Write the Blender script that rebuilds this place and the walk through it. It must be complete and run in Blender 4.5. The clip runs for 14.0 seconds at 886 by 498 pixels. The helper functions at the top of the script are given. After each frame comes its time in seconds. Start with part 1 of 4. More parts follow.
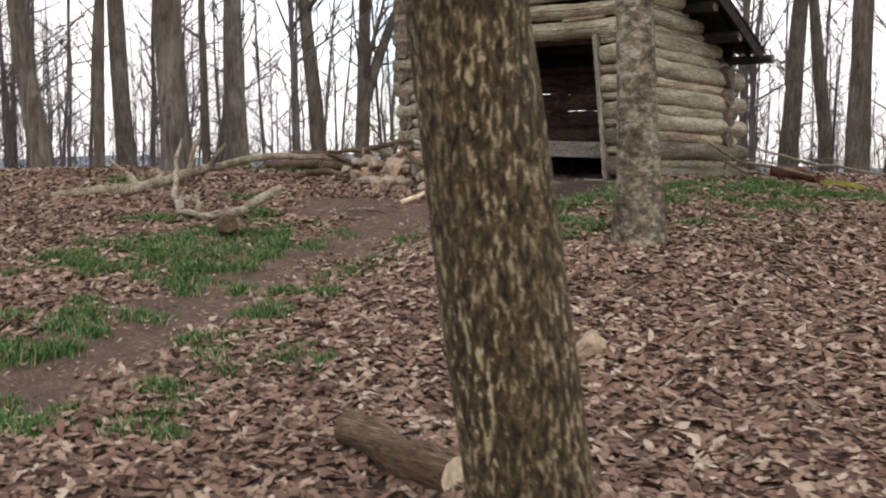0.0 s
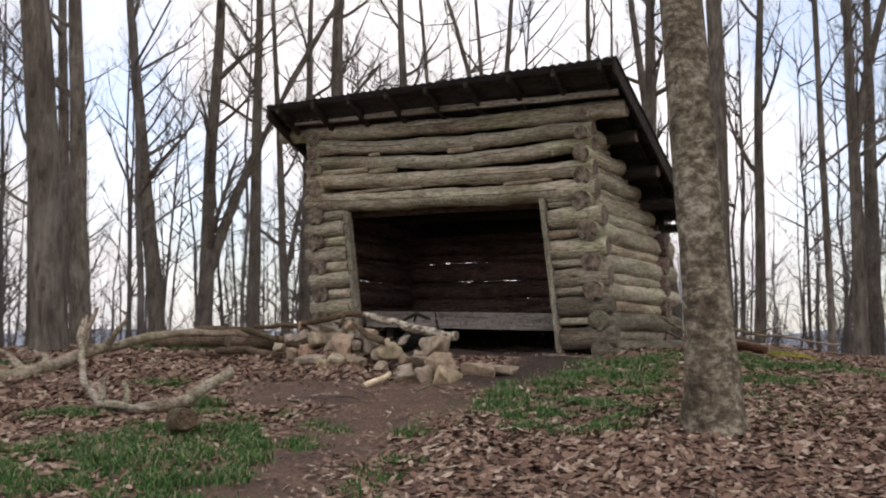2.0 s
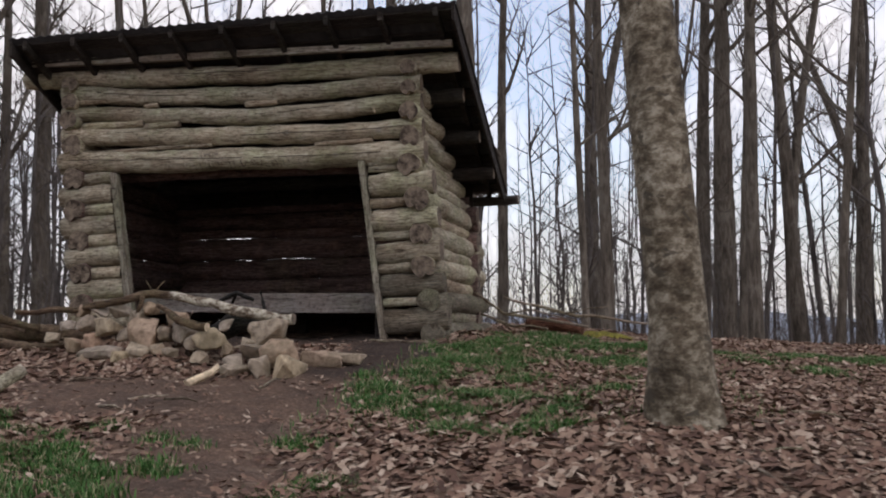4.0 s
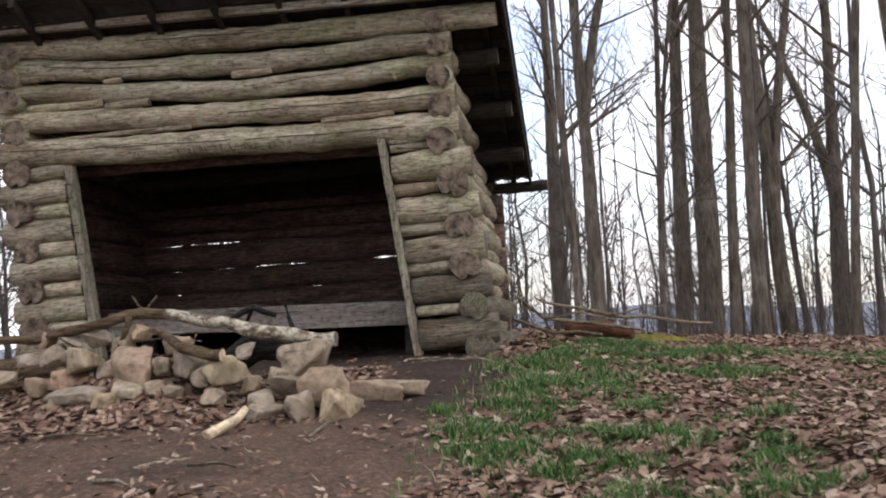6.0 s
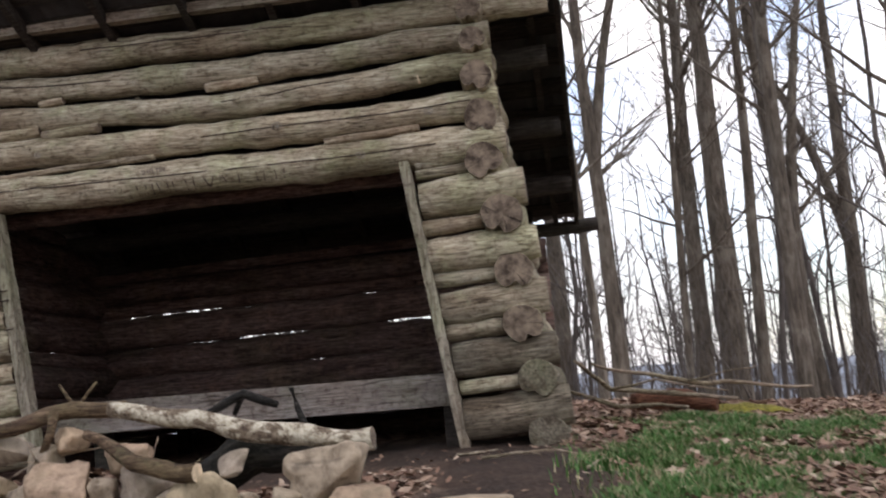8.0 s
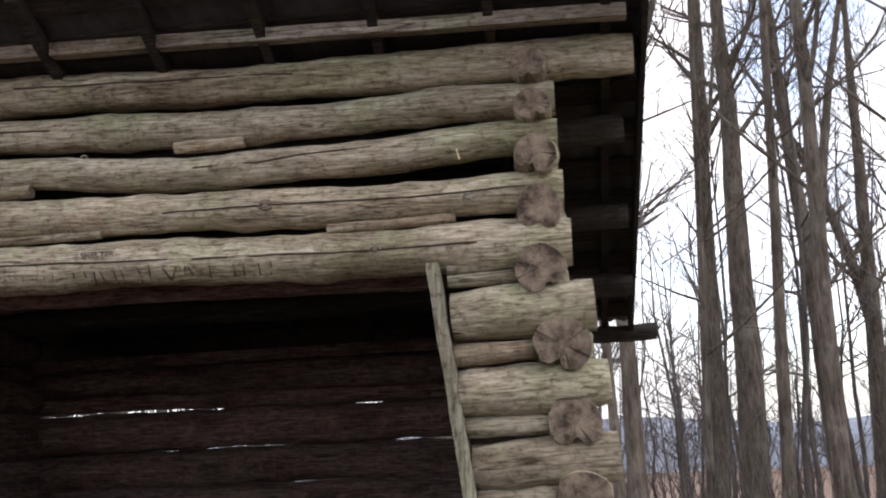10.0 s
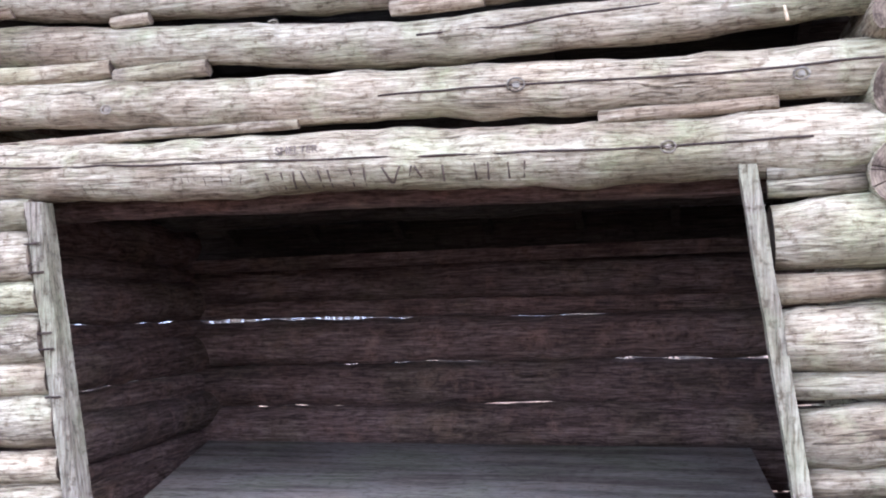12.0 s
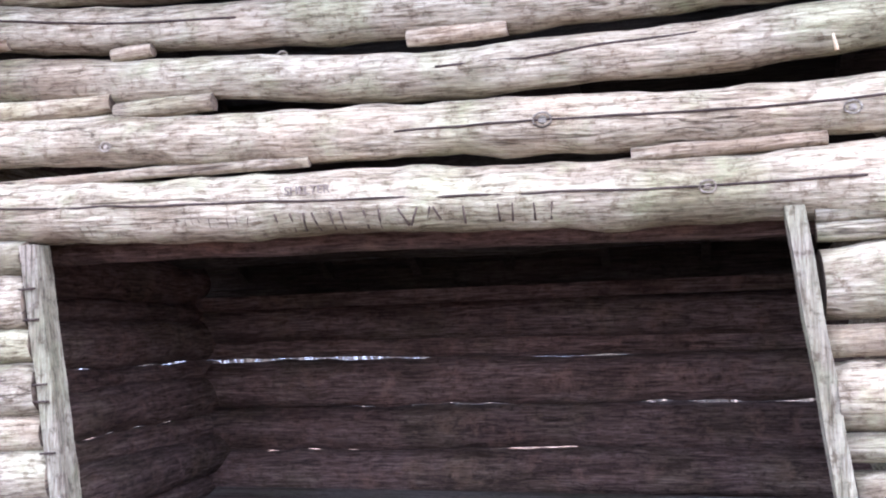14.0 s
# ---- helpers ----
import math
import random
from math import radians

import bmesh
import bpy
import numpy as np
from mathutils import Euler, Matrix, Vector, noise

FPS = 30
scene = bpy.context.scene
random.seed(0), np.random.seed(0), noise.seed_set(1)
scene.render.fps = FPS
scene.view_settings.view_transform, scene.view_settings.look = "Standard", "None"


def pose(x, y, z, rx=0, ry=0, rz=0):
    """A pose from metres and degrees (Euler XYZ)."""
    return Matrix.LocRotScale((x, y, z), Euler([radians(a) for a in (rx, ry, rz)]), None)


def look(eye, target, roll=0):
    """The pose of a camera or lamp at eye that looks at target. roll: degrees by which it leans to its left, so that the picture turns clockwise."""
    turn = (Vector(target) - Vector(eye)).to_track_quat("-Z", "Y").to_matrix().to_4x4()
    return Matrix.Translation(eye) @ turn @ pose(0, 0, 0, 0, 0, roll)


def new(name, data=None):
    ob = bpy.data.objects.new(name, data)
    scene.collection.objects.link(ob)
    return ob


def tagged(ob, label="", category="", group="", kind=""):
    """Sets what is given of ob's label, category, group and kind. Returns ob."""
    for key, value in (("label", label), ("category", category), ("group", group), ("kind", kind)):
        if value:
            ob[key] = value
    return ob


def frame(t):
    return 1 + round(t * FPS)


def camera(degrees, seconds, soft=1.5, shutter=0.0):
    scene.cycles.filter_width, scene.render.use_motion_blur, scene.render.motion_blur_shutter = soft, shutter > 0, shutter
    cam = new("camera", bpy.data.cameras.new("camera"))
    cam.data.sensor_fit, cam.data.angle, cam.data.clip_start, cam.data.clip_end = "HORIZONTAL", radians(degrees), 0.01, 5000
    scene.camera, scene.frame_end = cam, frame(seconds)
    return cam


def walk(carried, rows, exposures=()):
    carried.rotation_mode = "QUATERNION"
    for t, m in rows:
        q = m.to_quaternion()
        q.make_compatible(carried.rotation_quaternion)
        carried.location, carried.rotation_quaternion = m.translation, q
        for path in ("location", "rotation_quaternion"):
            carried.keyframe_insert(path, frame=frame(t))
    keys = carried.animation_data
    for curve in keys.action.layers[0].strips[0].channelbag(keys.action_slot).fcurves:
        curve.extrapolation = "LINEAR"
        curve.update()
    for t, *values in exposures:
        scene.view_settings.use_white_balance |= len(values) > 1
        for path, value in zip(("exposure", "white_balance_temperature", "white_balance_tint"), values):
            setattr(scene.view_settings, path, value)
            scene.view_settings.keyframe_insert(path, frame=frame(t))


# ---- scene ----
cam = camera(47.0, 14.0, soft=2.0, shutter=0.35)

PATH = [
    (0, (9.057, -10.559, 0.269), (7.783, -9.027, 0.096), 0.5),
    (0.4, (8.583, -10.516, 0.264), (7.375, -8.927, 0.131), -0.7),
    (0.5, (8.448, -10.497, 0.251), (7.256, -8.894, 0.159), -0.3),
    (0.8, (8.114, -10.276, 0.246), (6.938, -8.659, 0.236), -1.4),
    (1, (7.868, -10.219, 0.258), (6.723, -8.579, 0.284), -1.7),
    (1.5, (7.414, -10.257, 0.317), (6.358, -8.561, 0.411), -1.3),
    (2, (7.059, -10.317, 0.279), (6.093, -8.574, 0.446), -0.2),
    (2.5, (6.576, -10.192, 0.265), (5.763, -8.374, 0.456), 0.1),
    (3, (6.11, -10.046, 0.249), (5.483, -8.155, 0.427), 0.1),
    (3.2, (5.978, -9.94, 0.236), (5.418, -8.028, 0.403), 0.2),
    (5.3, (4.439, -8.396, 0.278), (4.109, -6.427, 0.397), -2.6),
    (5.5, (4.367, -8.262, 0.306), (4.039, -6.294, 0.45), -2.6),
    (6, (4.135, -7.768, 0.321), (3.854, -5.793, 0.463), -3.7),
    (6.5, (3.878, -7.235, 0.271), (3.714, -5.249, 0.44), -4.2),
    (7, (3.73, -6.809, 0.283), (3.689, -4.817, 0.461), -4.9),
    (7.5, (3.598, -6.321, 0.335), (3.507, -4.335, 0.554), -5.7),
    (8, (3.476, -5.903, 0.409), (3.243, -3.935, 0.682), -6.0),
    (8.2, (3.441, -5.769, 0.435), (3.188, -3.807, 0.73), -6.0),
    (10.3, (2.967, -4.121, 1.15), (2.738, -2.165, 1.499), -2.3),
    (10.5, (2.797, -3.904, 1.208), (2.519, -1.947, 1.507), -2.3),
    (11, (2.531, -3.748, 1.285), (2.118, -1.8, 1.472), -1.7),
    (11.5, (2.437, -3.579, 1.349), (2.002, -1.63, 1.463), -1.8),
    (12, (2.315, -3.474, 1.389), (1.894, -1.52, 1.476), -2.0),
    (12.5, (2.261, -3.395, 1.459), (1.841, -1.44, 1.524), -2.3),
    (13, (2.255, -3.321, 1.473), (1.821, -1.37, 1.555), -2.2),
    (13.5, (2.255, -3.278, 1.477), (1.811, -1.331, 1.583), -2.2),
    (14, (2.25, -3.238, 1.482), (1.801, -1.294, 1.613), -2.1),
]
EXPOSURES = ((0, -0.06, 6700, 12), (1.5, 0.0, 6650, 12), (2.0, -0.4, 6600, 14), (2.5, -0.72, 6500, 15), (3.0, -0.88, 6350, 17), (3.2, -0.88, 6350, 17), (5.3, -0.08, 6500, 13), (6.5, -0.05, 6500, 15), (8.2, 0.0, 6450, 14),
             (10.3, 0.25, 6350, 15), (10.6, 0.6, 6250, 16), (11.0, 1.2, 5550, 18), (11.5, 1.53, 5400, 19), (12.0, 1.82, 5400, 20), (14.0, 2.05, 5400, 23))
walk(cam, [(t, look(eye, target, roll)) for t, eye, target, roll in PATH], EXPOSURES)

# ---------------------------------------------------------------- light
world = bpy.data.worlds.new("overcast_sky")
scene.world = world
world.use_nodes = True
wn, wl = world.node_tree.nodes, world.node_tree.links
wn.clear()
SUN_EL, SUN_AZ = radians(48), radians(125)
sky = wn.new("ShaderNodeTexSky")
sky.sky_type, sky.sun_disc, sky.sun_elevation, sky.sun_rotation = "NISHITA", False, SUN_EL, SUN_AZ
sky_level = wn.new("ShaderNodeVectorMath")
sky_level.operation, sky_level.inputs[1].default_value = "MULTIPLY", (0.32, 0.32, 0.32)
coord = wn.new("ShaderNodeTexCoord")
cloud = wn.new("ShaderNodeTexNoise")
cloud.inputs["Scale"].default_value, cloud.inputs["Detail"].default_value = 3.2, 5
cloud_ramp = wn.new("ShaderNodeValToRGB")
cloud_ramp.color_ramp.elements[0].position, cloud_ramp.color_ramp.elements[1].position = 0.40, 0.55
cloud_ramp.color_ramp.elements[0].color = (0.35, 0.35, 0.35, 1)
mix = wn.new("ShaderNodeMix")
mix.data_type = "RGBA"
mix.inputs["B"].default_value = (1.7, 1.67, 1.68, 1)
back = wn.new("ShaderNodeBackground")
back.inputs["Strength"].default_value = 1.0
out = wn.new("ShaderNodeOutputWorld")
wl.new(coord.outputs["Generated"], cloud.inputs["Vector"])
wl.new(cloud.outputs["Fac"], cloud_ramp.inputs["Fac"])
wl.new(sky.outputs["Color"], sky_level.inputs[0])
wl.new(sky_level.outputs["Vector"], mix.inputs["A"])
wl.new(cloud_ramp.outputs["Color"], mix.inputs["Factor"])
wl.new(mix.outputs["Result"], back.inputs["Color"])
wl.new(back.outputs["Background"], out.inputs["Surface"])

sun = new("sun", bpy.data.lights.new("sun", "SUN"))
sun.data.energy, sun.data.angle, sun.data.color = 0.6, radians(20), (1.0, 0.95, 0.88)
sun.matrix_world = look((8, -6, 10), (0, 0, 0))


# ---------------------------------------------------------------- materials
def material(name, rough=0.9, metal=0.0):
    m = bpy.data.materials.new(name)
    m.use_nodes = True
    bsdf = m.node_tree.nodes["Principled BSDF"]
    bsdf.inputs["Roughness"].default_value = rough
    bsdf.inputs["Metallic"].default_value = metal
    bsdf.inputs["Specular IOR Level"].default_value = 0.25
    return m, m.node_tree.nodes, m.node_tree.links, bsdf


def noise_node(n, l, vec, scale, detail=4, rough=0.6, stretch=(1, 1, 1), dist=0.0):
    mp = n.new("ShaderNodeMapping")
    mp.inputs["Scale"].default_value = stretch
    l.new(vec, mp.inputs["Vector"])
    t = n.new("ShaderNodeTexNoise")
    t.inputs["Scale"].default_value, t.inputs["Detail"].default_value = scale, detail
    t.inputs["Roughness"].default_value, t.inputs["Distortion"].default_value = rough, dist
    l.new(mp.outputs["Vector"], t.inputs["Vector"])
    return t.outputs["Fac"]


def ramp(n, l, fac, *stops):
    r = n.new("ShaderNodeValToRGB")
    e = r.color_ramp.elements
    while len(e) < len(stops):
        e.new(0.5)
    for el, (p, c) in zip(e, stops):
        el.position = p
        el.color = (*c, 1) if len(c) == 3 else c
    l.new(fac, r.inputs["Fac"])
    return r.outputs["Color"]


def blend(n, l, fac, a, b, mode="MIX"):
    m = n.new("ShaderNodeMix")
    m.data_type, m.blend_type = "RGBA", mode
    for key, v in (("Factor", fac), ("A", a), ("B", b)):
        if isinstance(v, (int, float)):
            m.inputs[key].default_value = v
        elif isinstance(v, tuple):
            m.inputs[key].default_value = (*v, 1)
        else:
            l.new(v, m.inputs[key])
    return m.outputs["Result"]


def bump(n, l, bsdf, height, strength=0.5, distance=0.01):
    b = n.new("ShaderNodeBump")
    b.inputs["Strength"].default_value, b.inputs["Distance"].default_value = strength, distance
    l.new(height, b.inputs["Height"])
    l.new(b.outputs["Normal"], bsdf.inputs["Normal"])


def spread(n, l, vec, amount=20.0):
    """Object coordinates, moved by each object's own random number."""
    info = n.new("ShaderNodeObjectInfo")
    mul = n.new("ShaderNodeMath")
    mul.operation, mul.inputs[1].default_value = "MULTIPLY", amount
    l.new(info.outputs["Random"], mul.inputs[0])
    add = n.new("ShaderNodeVectorMath")
    add.operation = "ADD"
    l.new(vec, add.inputs[0])
    l.new(mul.outputs[0], add.inputs[1])
    return add.outputs["Vector"], info.outputs["Random"]


def object_vec(n):
    return n.new("ShaderNodeTexCoord").outputs["Object"]


def wood(name, dark, mid, light, stain, grain=(1.0, 1.0, 1.0), lichen=0.5, axis=0):
    """Weathered wood with its grain along one local axis."""
    m, n, l, b = material(name, 0.88)
    vec, rnd = spread(n, l, object_vec(n))
    st = [9.0, 9.0, 9.0]
    st[axis] = 0.55
    st5 = [10.0, 10.0, 10.0]
    st5[axis] = 0.9
    fine = noise_node(n, l, vec, 7.0, 6, 0.68, tuple(st5), 0.25)
    st2 = [3.0, 3.0, 3.0]
    st2[axis] = 0.5
    broad = noise_node(n, l, vec, 2.6, 3, 0.55, tuple(st2))
    st3 = [7.5, 7.5, 7.5]
    st3[axis] = 0.28
    crack = noise_node(n, l, vec, 1.0, 3, 0.55, tuple(st3), 0.15)
    st4 = [38.0, 38.0, 38.0]
    st4[axis] = 4.0
    dash = noise_node(n, l, vec, 2.6, 4, 0.65, tuple(st4), 0.2)
    col = ramp(n, l, fine, (0.30, dark), (0.47, mid), (0.66, light))
    tone = ramp(n, l, broad, (0.34, (0.42, 0.37, 0.33)), (0.56, (1.0, 1.0, 1.0)))
    col = blend(n, l, 0.85, col, tone, "MULTIPLY")
    spots = noise_node(n, l, vec, 7.0, 5, 0.75)
    mask = ramp(n, l, spots, (0.52, (0, 0, 0)), (0.68, (lichen, lichen, lichen)))
    col = blend(n, l, mask, col, stain)
    line = ramp(n, l, crack, (0.493, (1, 1, 1)), (0.498, (0.16, 0.13, 0.11)), (0.502, (0.16, 0.13, 0.11)), (0.507, (1, 1, 1)))
    fleck = ramp(n, l, dash, (0.36, (0.42, 0.36, 0.30)), (0.47, (0.96, 0.95, 0.93)), (0.64, (1.14, 1.14, 1.13)))
    col = blend(n, l, 0.75, col, fleck, "MULTIPLY")
    tint = noise_node(n, l, vec, 1.7, 3, 0.6)
    col = blend(n, l, 0.8, col, ramp(n, l, tint, (0.36, (1.03, 0.96, 0.90)), (0.50, (1.0, 1, 0.97)), (0.62, (0.91, 0.99, 0.82))), "MULTIPLY")
    some = noise_node(n, l, vec, 1.0, 2, 0.5, tuple(st2))
    line = blend(n, l, ramp(n, l, some, (0.44, (0, 0, 0)), (0.56, (0.85,) * 3)), (1, 1, 1), line)
    col = blend(n, l, 1.0, col, line, "MULTIPLY")
    patch = noise_node(n, l, vec, 26.0, 5, 0.75)
    col = blend(n, l, 0.8, col, ramp(n, l, patch, (0.36, (0.46, 0.41, 0.36)), (0.46, (0.97, 0.97, 0.96)), (0.66, (1.20, 1.21, 1.17))), "MULTIPLY")
    shade = ramp(n, l, rnd, (0.0, (0.78, 0.77, 0.76)), (1.0, (1.08, 1.04, 1.0)))
    col = blend(n, l, 1.0, col, shade, "MULTIPLY")
    l.new(col, b.inputs["Base Color"])
    h = blend(n, l, 0.5, fine, line, "MULTIPLY")
    bump(n, l, b, h, 1.0, 0.018)
    return m


LOG = wood("weathered_log", (0.15, 0.127, 0.093), (0.40, 0.366, 0.292), (0.61, 0.58, 0.487), (0.335, 0.36, 0.24))
# darker wood for the lowest logs of the right corner
DARK_LOG = wood("dark_log", (0.07, 0.06, 0.048), (0.16, 0.145, 0.118), (0.29, 0.27, 0.225), (0.15, 0.155, 0.11))
# smoke-browned inner wood; the shade inside the shelter is also in its colour
SMOKED_SHADED = wood("smoke_browned_shaded_log", (0.046, 0.031, 0.031), (0.115, 0.078, 0.075), (0.24, 0.178, 0.168), (0.21, 0.135, 0.115), lichen=0.8)
POLE = wood("split_chinking", (0.17, 0.12, 0.085), (0.39, 0.335, 0.26), (0.58, 0.53, 0.44), (0.24, 0.20, 0.16), lichen=0.7)
PLANK = wood("grey_plank", (0.15, 0.135, 0.12), (0.30, 0.28, 0.25), (0.45, 0.43, 0.40), (0.26, 0.27, 0.23), lichen=0.3)
PLY = wood("worn_plywood", (0.19, 0.175, 0.17), (0.24, 0.222, 0.215), (0.285, 0.265, 0.258), (0.17, 0.155, 0.15), lichen=0.4)
# near-black because the shade under the roof is painted into the wood
RAFTER = wood("shade_darkened_rafter", (0.018, 0.016, 0.016), (0.038, 0.033, 0.031), (0.075, 0.065, 0.06), (0.035, 0.03, 0.03))
DEAD = wood("bleached_deadwood", (0.09, 0.07, 0.052), (0.29, 0.25, 0.20), (0.56, 0.51, 0.44), (0.20, 0.17, 0.13), lichen=0.8)
BONE = wood("bone_white_deadwood", (0.16, 0.13, 0.10), (0.43, 0.385, 0.32), (0.68, 0.63, 0.55), (0.22, 0.19, 0.15), lichen=0.8)
ROTTEN = wood("rotting_wood", (0.06, 0.04, 0.03), (0.14, 0.095, 0.065), (0.27, 0.20, 0.14), (0.12, 0.13, 0.07))
TWIG = wood("dead_twig", (0.13, 0.10, 0.08), (0.27, 0.22, 0.18), (0.42, 0.37, 0.31), (0.2, 0.19, 0.15))
BIRCH = wood("peeling_bark", (0.07, 0.055, 0.04), (0.23, 0.195, 0.14), (0.46, 0.42, 0.335), (0.20, 0.185, 0.10), lichen=0.9)
CHAR = wood("charred_wood", (0.008, 0.008, 0.008), (0.02, 0.019, 0.018), (0.06, 0.055, 0.05), (0.03, 0.03, 0.03))


def end_grain():
    m, n, l, b = material("end_grain", 0.92)
    vec, rnd = spread(n, l, object_vec(n), 3.0)
    raw = object_vec(n)
    sep = n.new("ShaderNodeSeparateXYZ")
    l.new(raw, sep.inputs[0])
    flat = n.new("ShaderNodeCombineXYZ")
    l.new(sep.outputs[1], flat.inputs[1])
    l.new(sep.outputs[2], flat.inputs[2])
    w = n.new("ShaderNodeTexWave")
    w.wave_type, w.rings_direction = "RINGS", "SPHERICAL"
    w.inputs["Scale"].default_value, w.inputs["Distortion"].default_value = 30, 6.0
    w.inputs["Detail"].default_value = 3
    l.new(flat.outputs[0], w.inputs["Vector"])
    col = ramp(n, l, w.outputs["Fac"], (0.0, (0.135, 0.105, 0.08)), (1.0, (0.185, 0.15, 0.115)))
    blot = noise_node(n, l, vec, 14, 5, 0.7)
    col = blend(n, l, 1.0, col, ramp(n, l, blot, (0.36, (0.26, 0.23, 0.21)), (0.50, (0.9, 0.88, 0.86)), (0.66, (1.5, 1.48, 1.4))), "MULTIPLY")
    ang = n.new("ShaderNodeMath")
    ang.operation = "ARCTAN2"
    l.new(sep.outputs[1], ang.inputs[0])
    l.new(sep.outputs[2], ang.inputs[1])
    cmb = n.new("ShaderNodeCombineXYZ")
    l.new(ang.outputs[0], cmb.inputs[0])
    l.new(rnd, cmb.inputs[1])
    split = noise_node(n, l, cmb.outputs[0], 1.0, 3, 0.55, (2.6, 97, 1))
    line = ramp(n, l, split, (0.60, (1, 1, 1)), (0.64, (0.12, 0.1, 0.09)), (0.68, (1, 1, 1)))
    col = blend(n, l, 0.9, col, line, "MULTIPLY")
    l.new(col, b.inputs["Base Color"])
    bump(n, l, b, line, 0.6, 0.01)
    return m


END = end_grain()


def bark(name, dark, mid, light, spot, stretch, scale, spot_amount, relief, spot_scale=5.0, moss=None):
    m, n, l, b = material(name, 0.93)
    vec, rnd = spread(n, l, object_vec(n))
    ridge = noise_node(n, l, vec, scale, 6, 0.68, stretch, 0.5)
    col = ramp(n, l, ridge, (0.33, dark), (0.50, mid), (0.66, light))
    blot = noise_node(n, l, vec, spot_scale, 6, 0.72, (1, 1, 0.7))
    mask = ramp(n, l, blot, (0.50, (0, 0, 0)), (0.62, (spot_amount,) * 3))
    col = blend(n, l, mask, col, spot)
    wide = noise_node(n, l, vec, 1.1, 3, 0.5)
    col = blend(n, l, 0.8, col, ramp(n, l, wide, (0.35, (0.62, 0.60, 0.57)), (0.65, (1.08, 1.06, 1.03))), "MULTIPLY")
    if moss:
        mm = noise_node(n, l, vec, 2.4, 5, 0.7)
        col = blend(n, l, ramp(n, l, mm, (0.55, (0, 0, 0)), (0.66, (0.75,) * 3)), col, moss)
    l.new(col, b.inputs["Base Color"])
    bump(n, l, b, ridge, 1.0, relief)
    return m


def flecked_bark():
    """Dark brown bark in narrow upright plates with tan flecks and grey patches."""
    m, n, l, b = material("flecked_bark", 0.93)
    vec = object_vec(n)
    ridge = noise_node(n, l, vec, 1.0, 4, 0.65, (66, 66, 22), 0.4)
    broad = noise_node(n, l, vec, 3.2, 4, 0.6, (1.4, 1.4, 0.7))
    col = ramp(n, l, ridge, (0.36, (0.016, 0.011, 0.006)), (0.48, (0.065, 0.045, 0.022)), (0.56, (0.12, 0.088, 0.045)))
    tan = ramp(n, l, ridge, (0.565, (0, 0, 0)), (0.60, (1, 1, 1)))
    where = ramp(n, l, broad, (0.36, (0.25,) * 3), (0.60, (1, 1, 1)))
    col = blend(n, l, blend(n, l, 1.0, tan, where, "MULTIPLY"), col, (0.46, 0.385, 0.24))
    patch = noise_node(n, l, vec, 4.2, 5, 0.65, (1, 1, 0.8), 0.3)
    col = blend(n, l, ramp(n, l, patch, (0.63, (0, 0, 0)), (0.67, (0.8,) * 3)), col, (0.38, 0.34, 0.26))
    l.new(col, b.inputs["Base Color"])
    bump(n, l, b, ridge, 1.0, 0.03)
    return m


def mottled_bark():
    """Smooth pale bark, finely mottled, with dark scars and darker lichen clouds."""
    m, n, l, b = material("mottled_bark", 0.92)
    vec = object_vec(n)
    fine = noise_node(n, l, vec, 12, 6, 0.75, (1, 1, 1.6))
    cloud_ = noise_node(n, l, vec, 4.0, 6, 0.7, (1, 1, 0.9), 0.3)
    col = ramp(n, l, fine, (0.36, (0.065, 0.050, 0.034)), (0.5, (0.165, 0.140, 0.102)), (0.62, (0.36, 0.33, 0.265)))
    col = blend(n, l, 0.9, col, ramp(n, l, cloud_, (0.38, (0.26, 0.23, 0.19)), (0.48, (0.66, 0.62, 0.56)), (0.60, (1.1, 1.08, 1.04))), "MULTIPLY")
    scar = noise_node(n, l, vec, 8.5, 4, 0.6, (1, 1, 1.3), 0.5)
    col = blend(n, l, ramp(n, l, scar, (0.60, (0, 0, 0)), (0.635, (0.85,) * 3)), col, (0.06, 0.05, 0.036))
    l.new(col, b.inputs["Base Color"])
    bump(n, l, b, fine, 0.7, 0.012)
    return m


def patchy_bark():
    """Brown branch bark under pale green-grey lichen patches."""
    m, n, l, b = material("patchy_branch_bark", 0.93)
    vec = object_vec(n)
    fine = noise_node(n, l, vec, 40, 5, 0.7)
    big = noise_node(n, l, vec, 9, 5, 0.7, (1, 1.6, 1.6), 0.3)
    col = ramp(n, l, fine, (0.35, (0.06, 0.042, 0.03)), (0.52, (0.15, 0.115, 0.08)), (0.66, (0.25, 0.205, 0.15)))
    pale = ramp(n, l, fine, (0.36, (0.29, 0.25, 0.18)), (0.55, (0.53, 0.49, 0.39)))
    col = blend(n, l, ramp(n, l, big, (0.46, (0, 0, 0)), (0.54, (1, 1, 1))), col, pale)
    l.new(col, b.inputs["Base Color"])
    bump(n, l, b, fine, 0.8, 0.012)
    return m


PATCHY = patchy_bark()
FLECKED, MOTTLED = flecked_bark(), mottled_bark()
BARK = bark("grey_bark", (0.05, 0.041, 0.033), (0.115, 0.098, 0.08), (0.195, 0.17, 0.14), (0.23, 0.21, 0.178), (5.0, 5.0, 0.8), 3.0, 0.5, 0.03, 2.5)
FAR_BARK = bark("distant_bark", (0.07, 0.061, 0.057), (0.11, 0.098, 0.092), (0.17, 0.155, 0.147), (0.19, 0.18, 0.168), (3, 3, 0.8), 2.0, 0.3, 0.01)


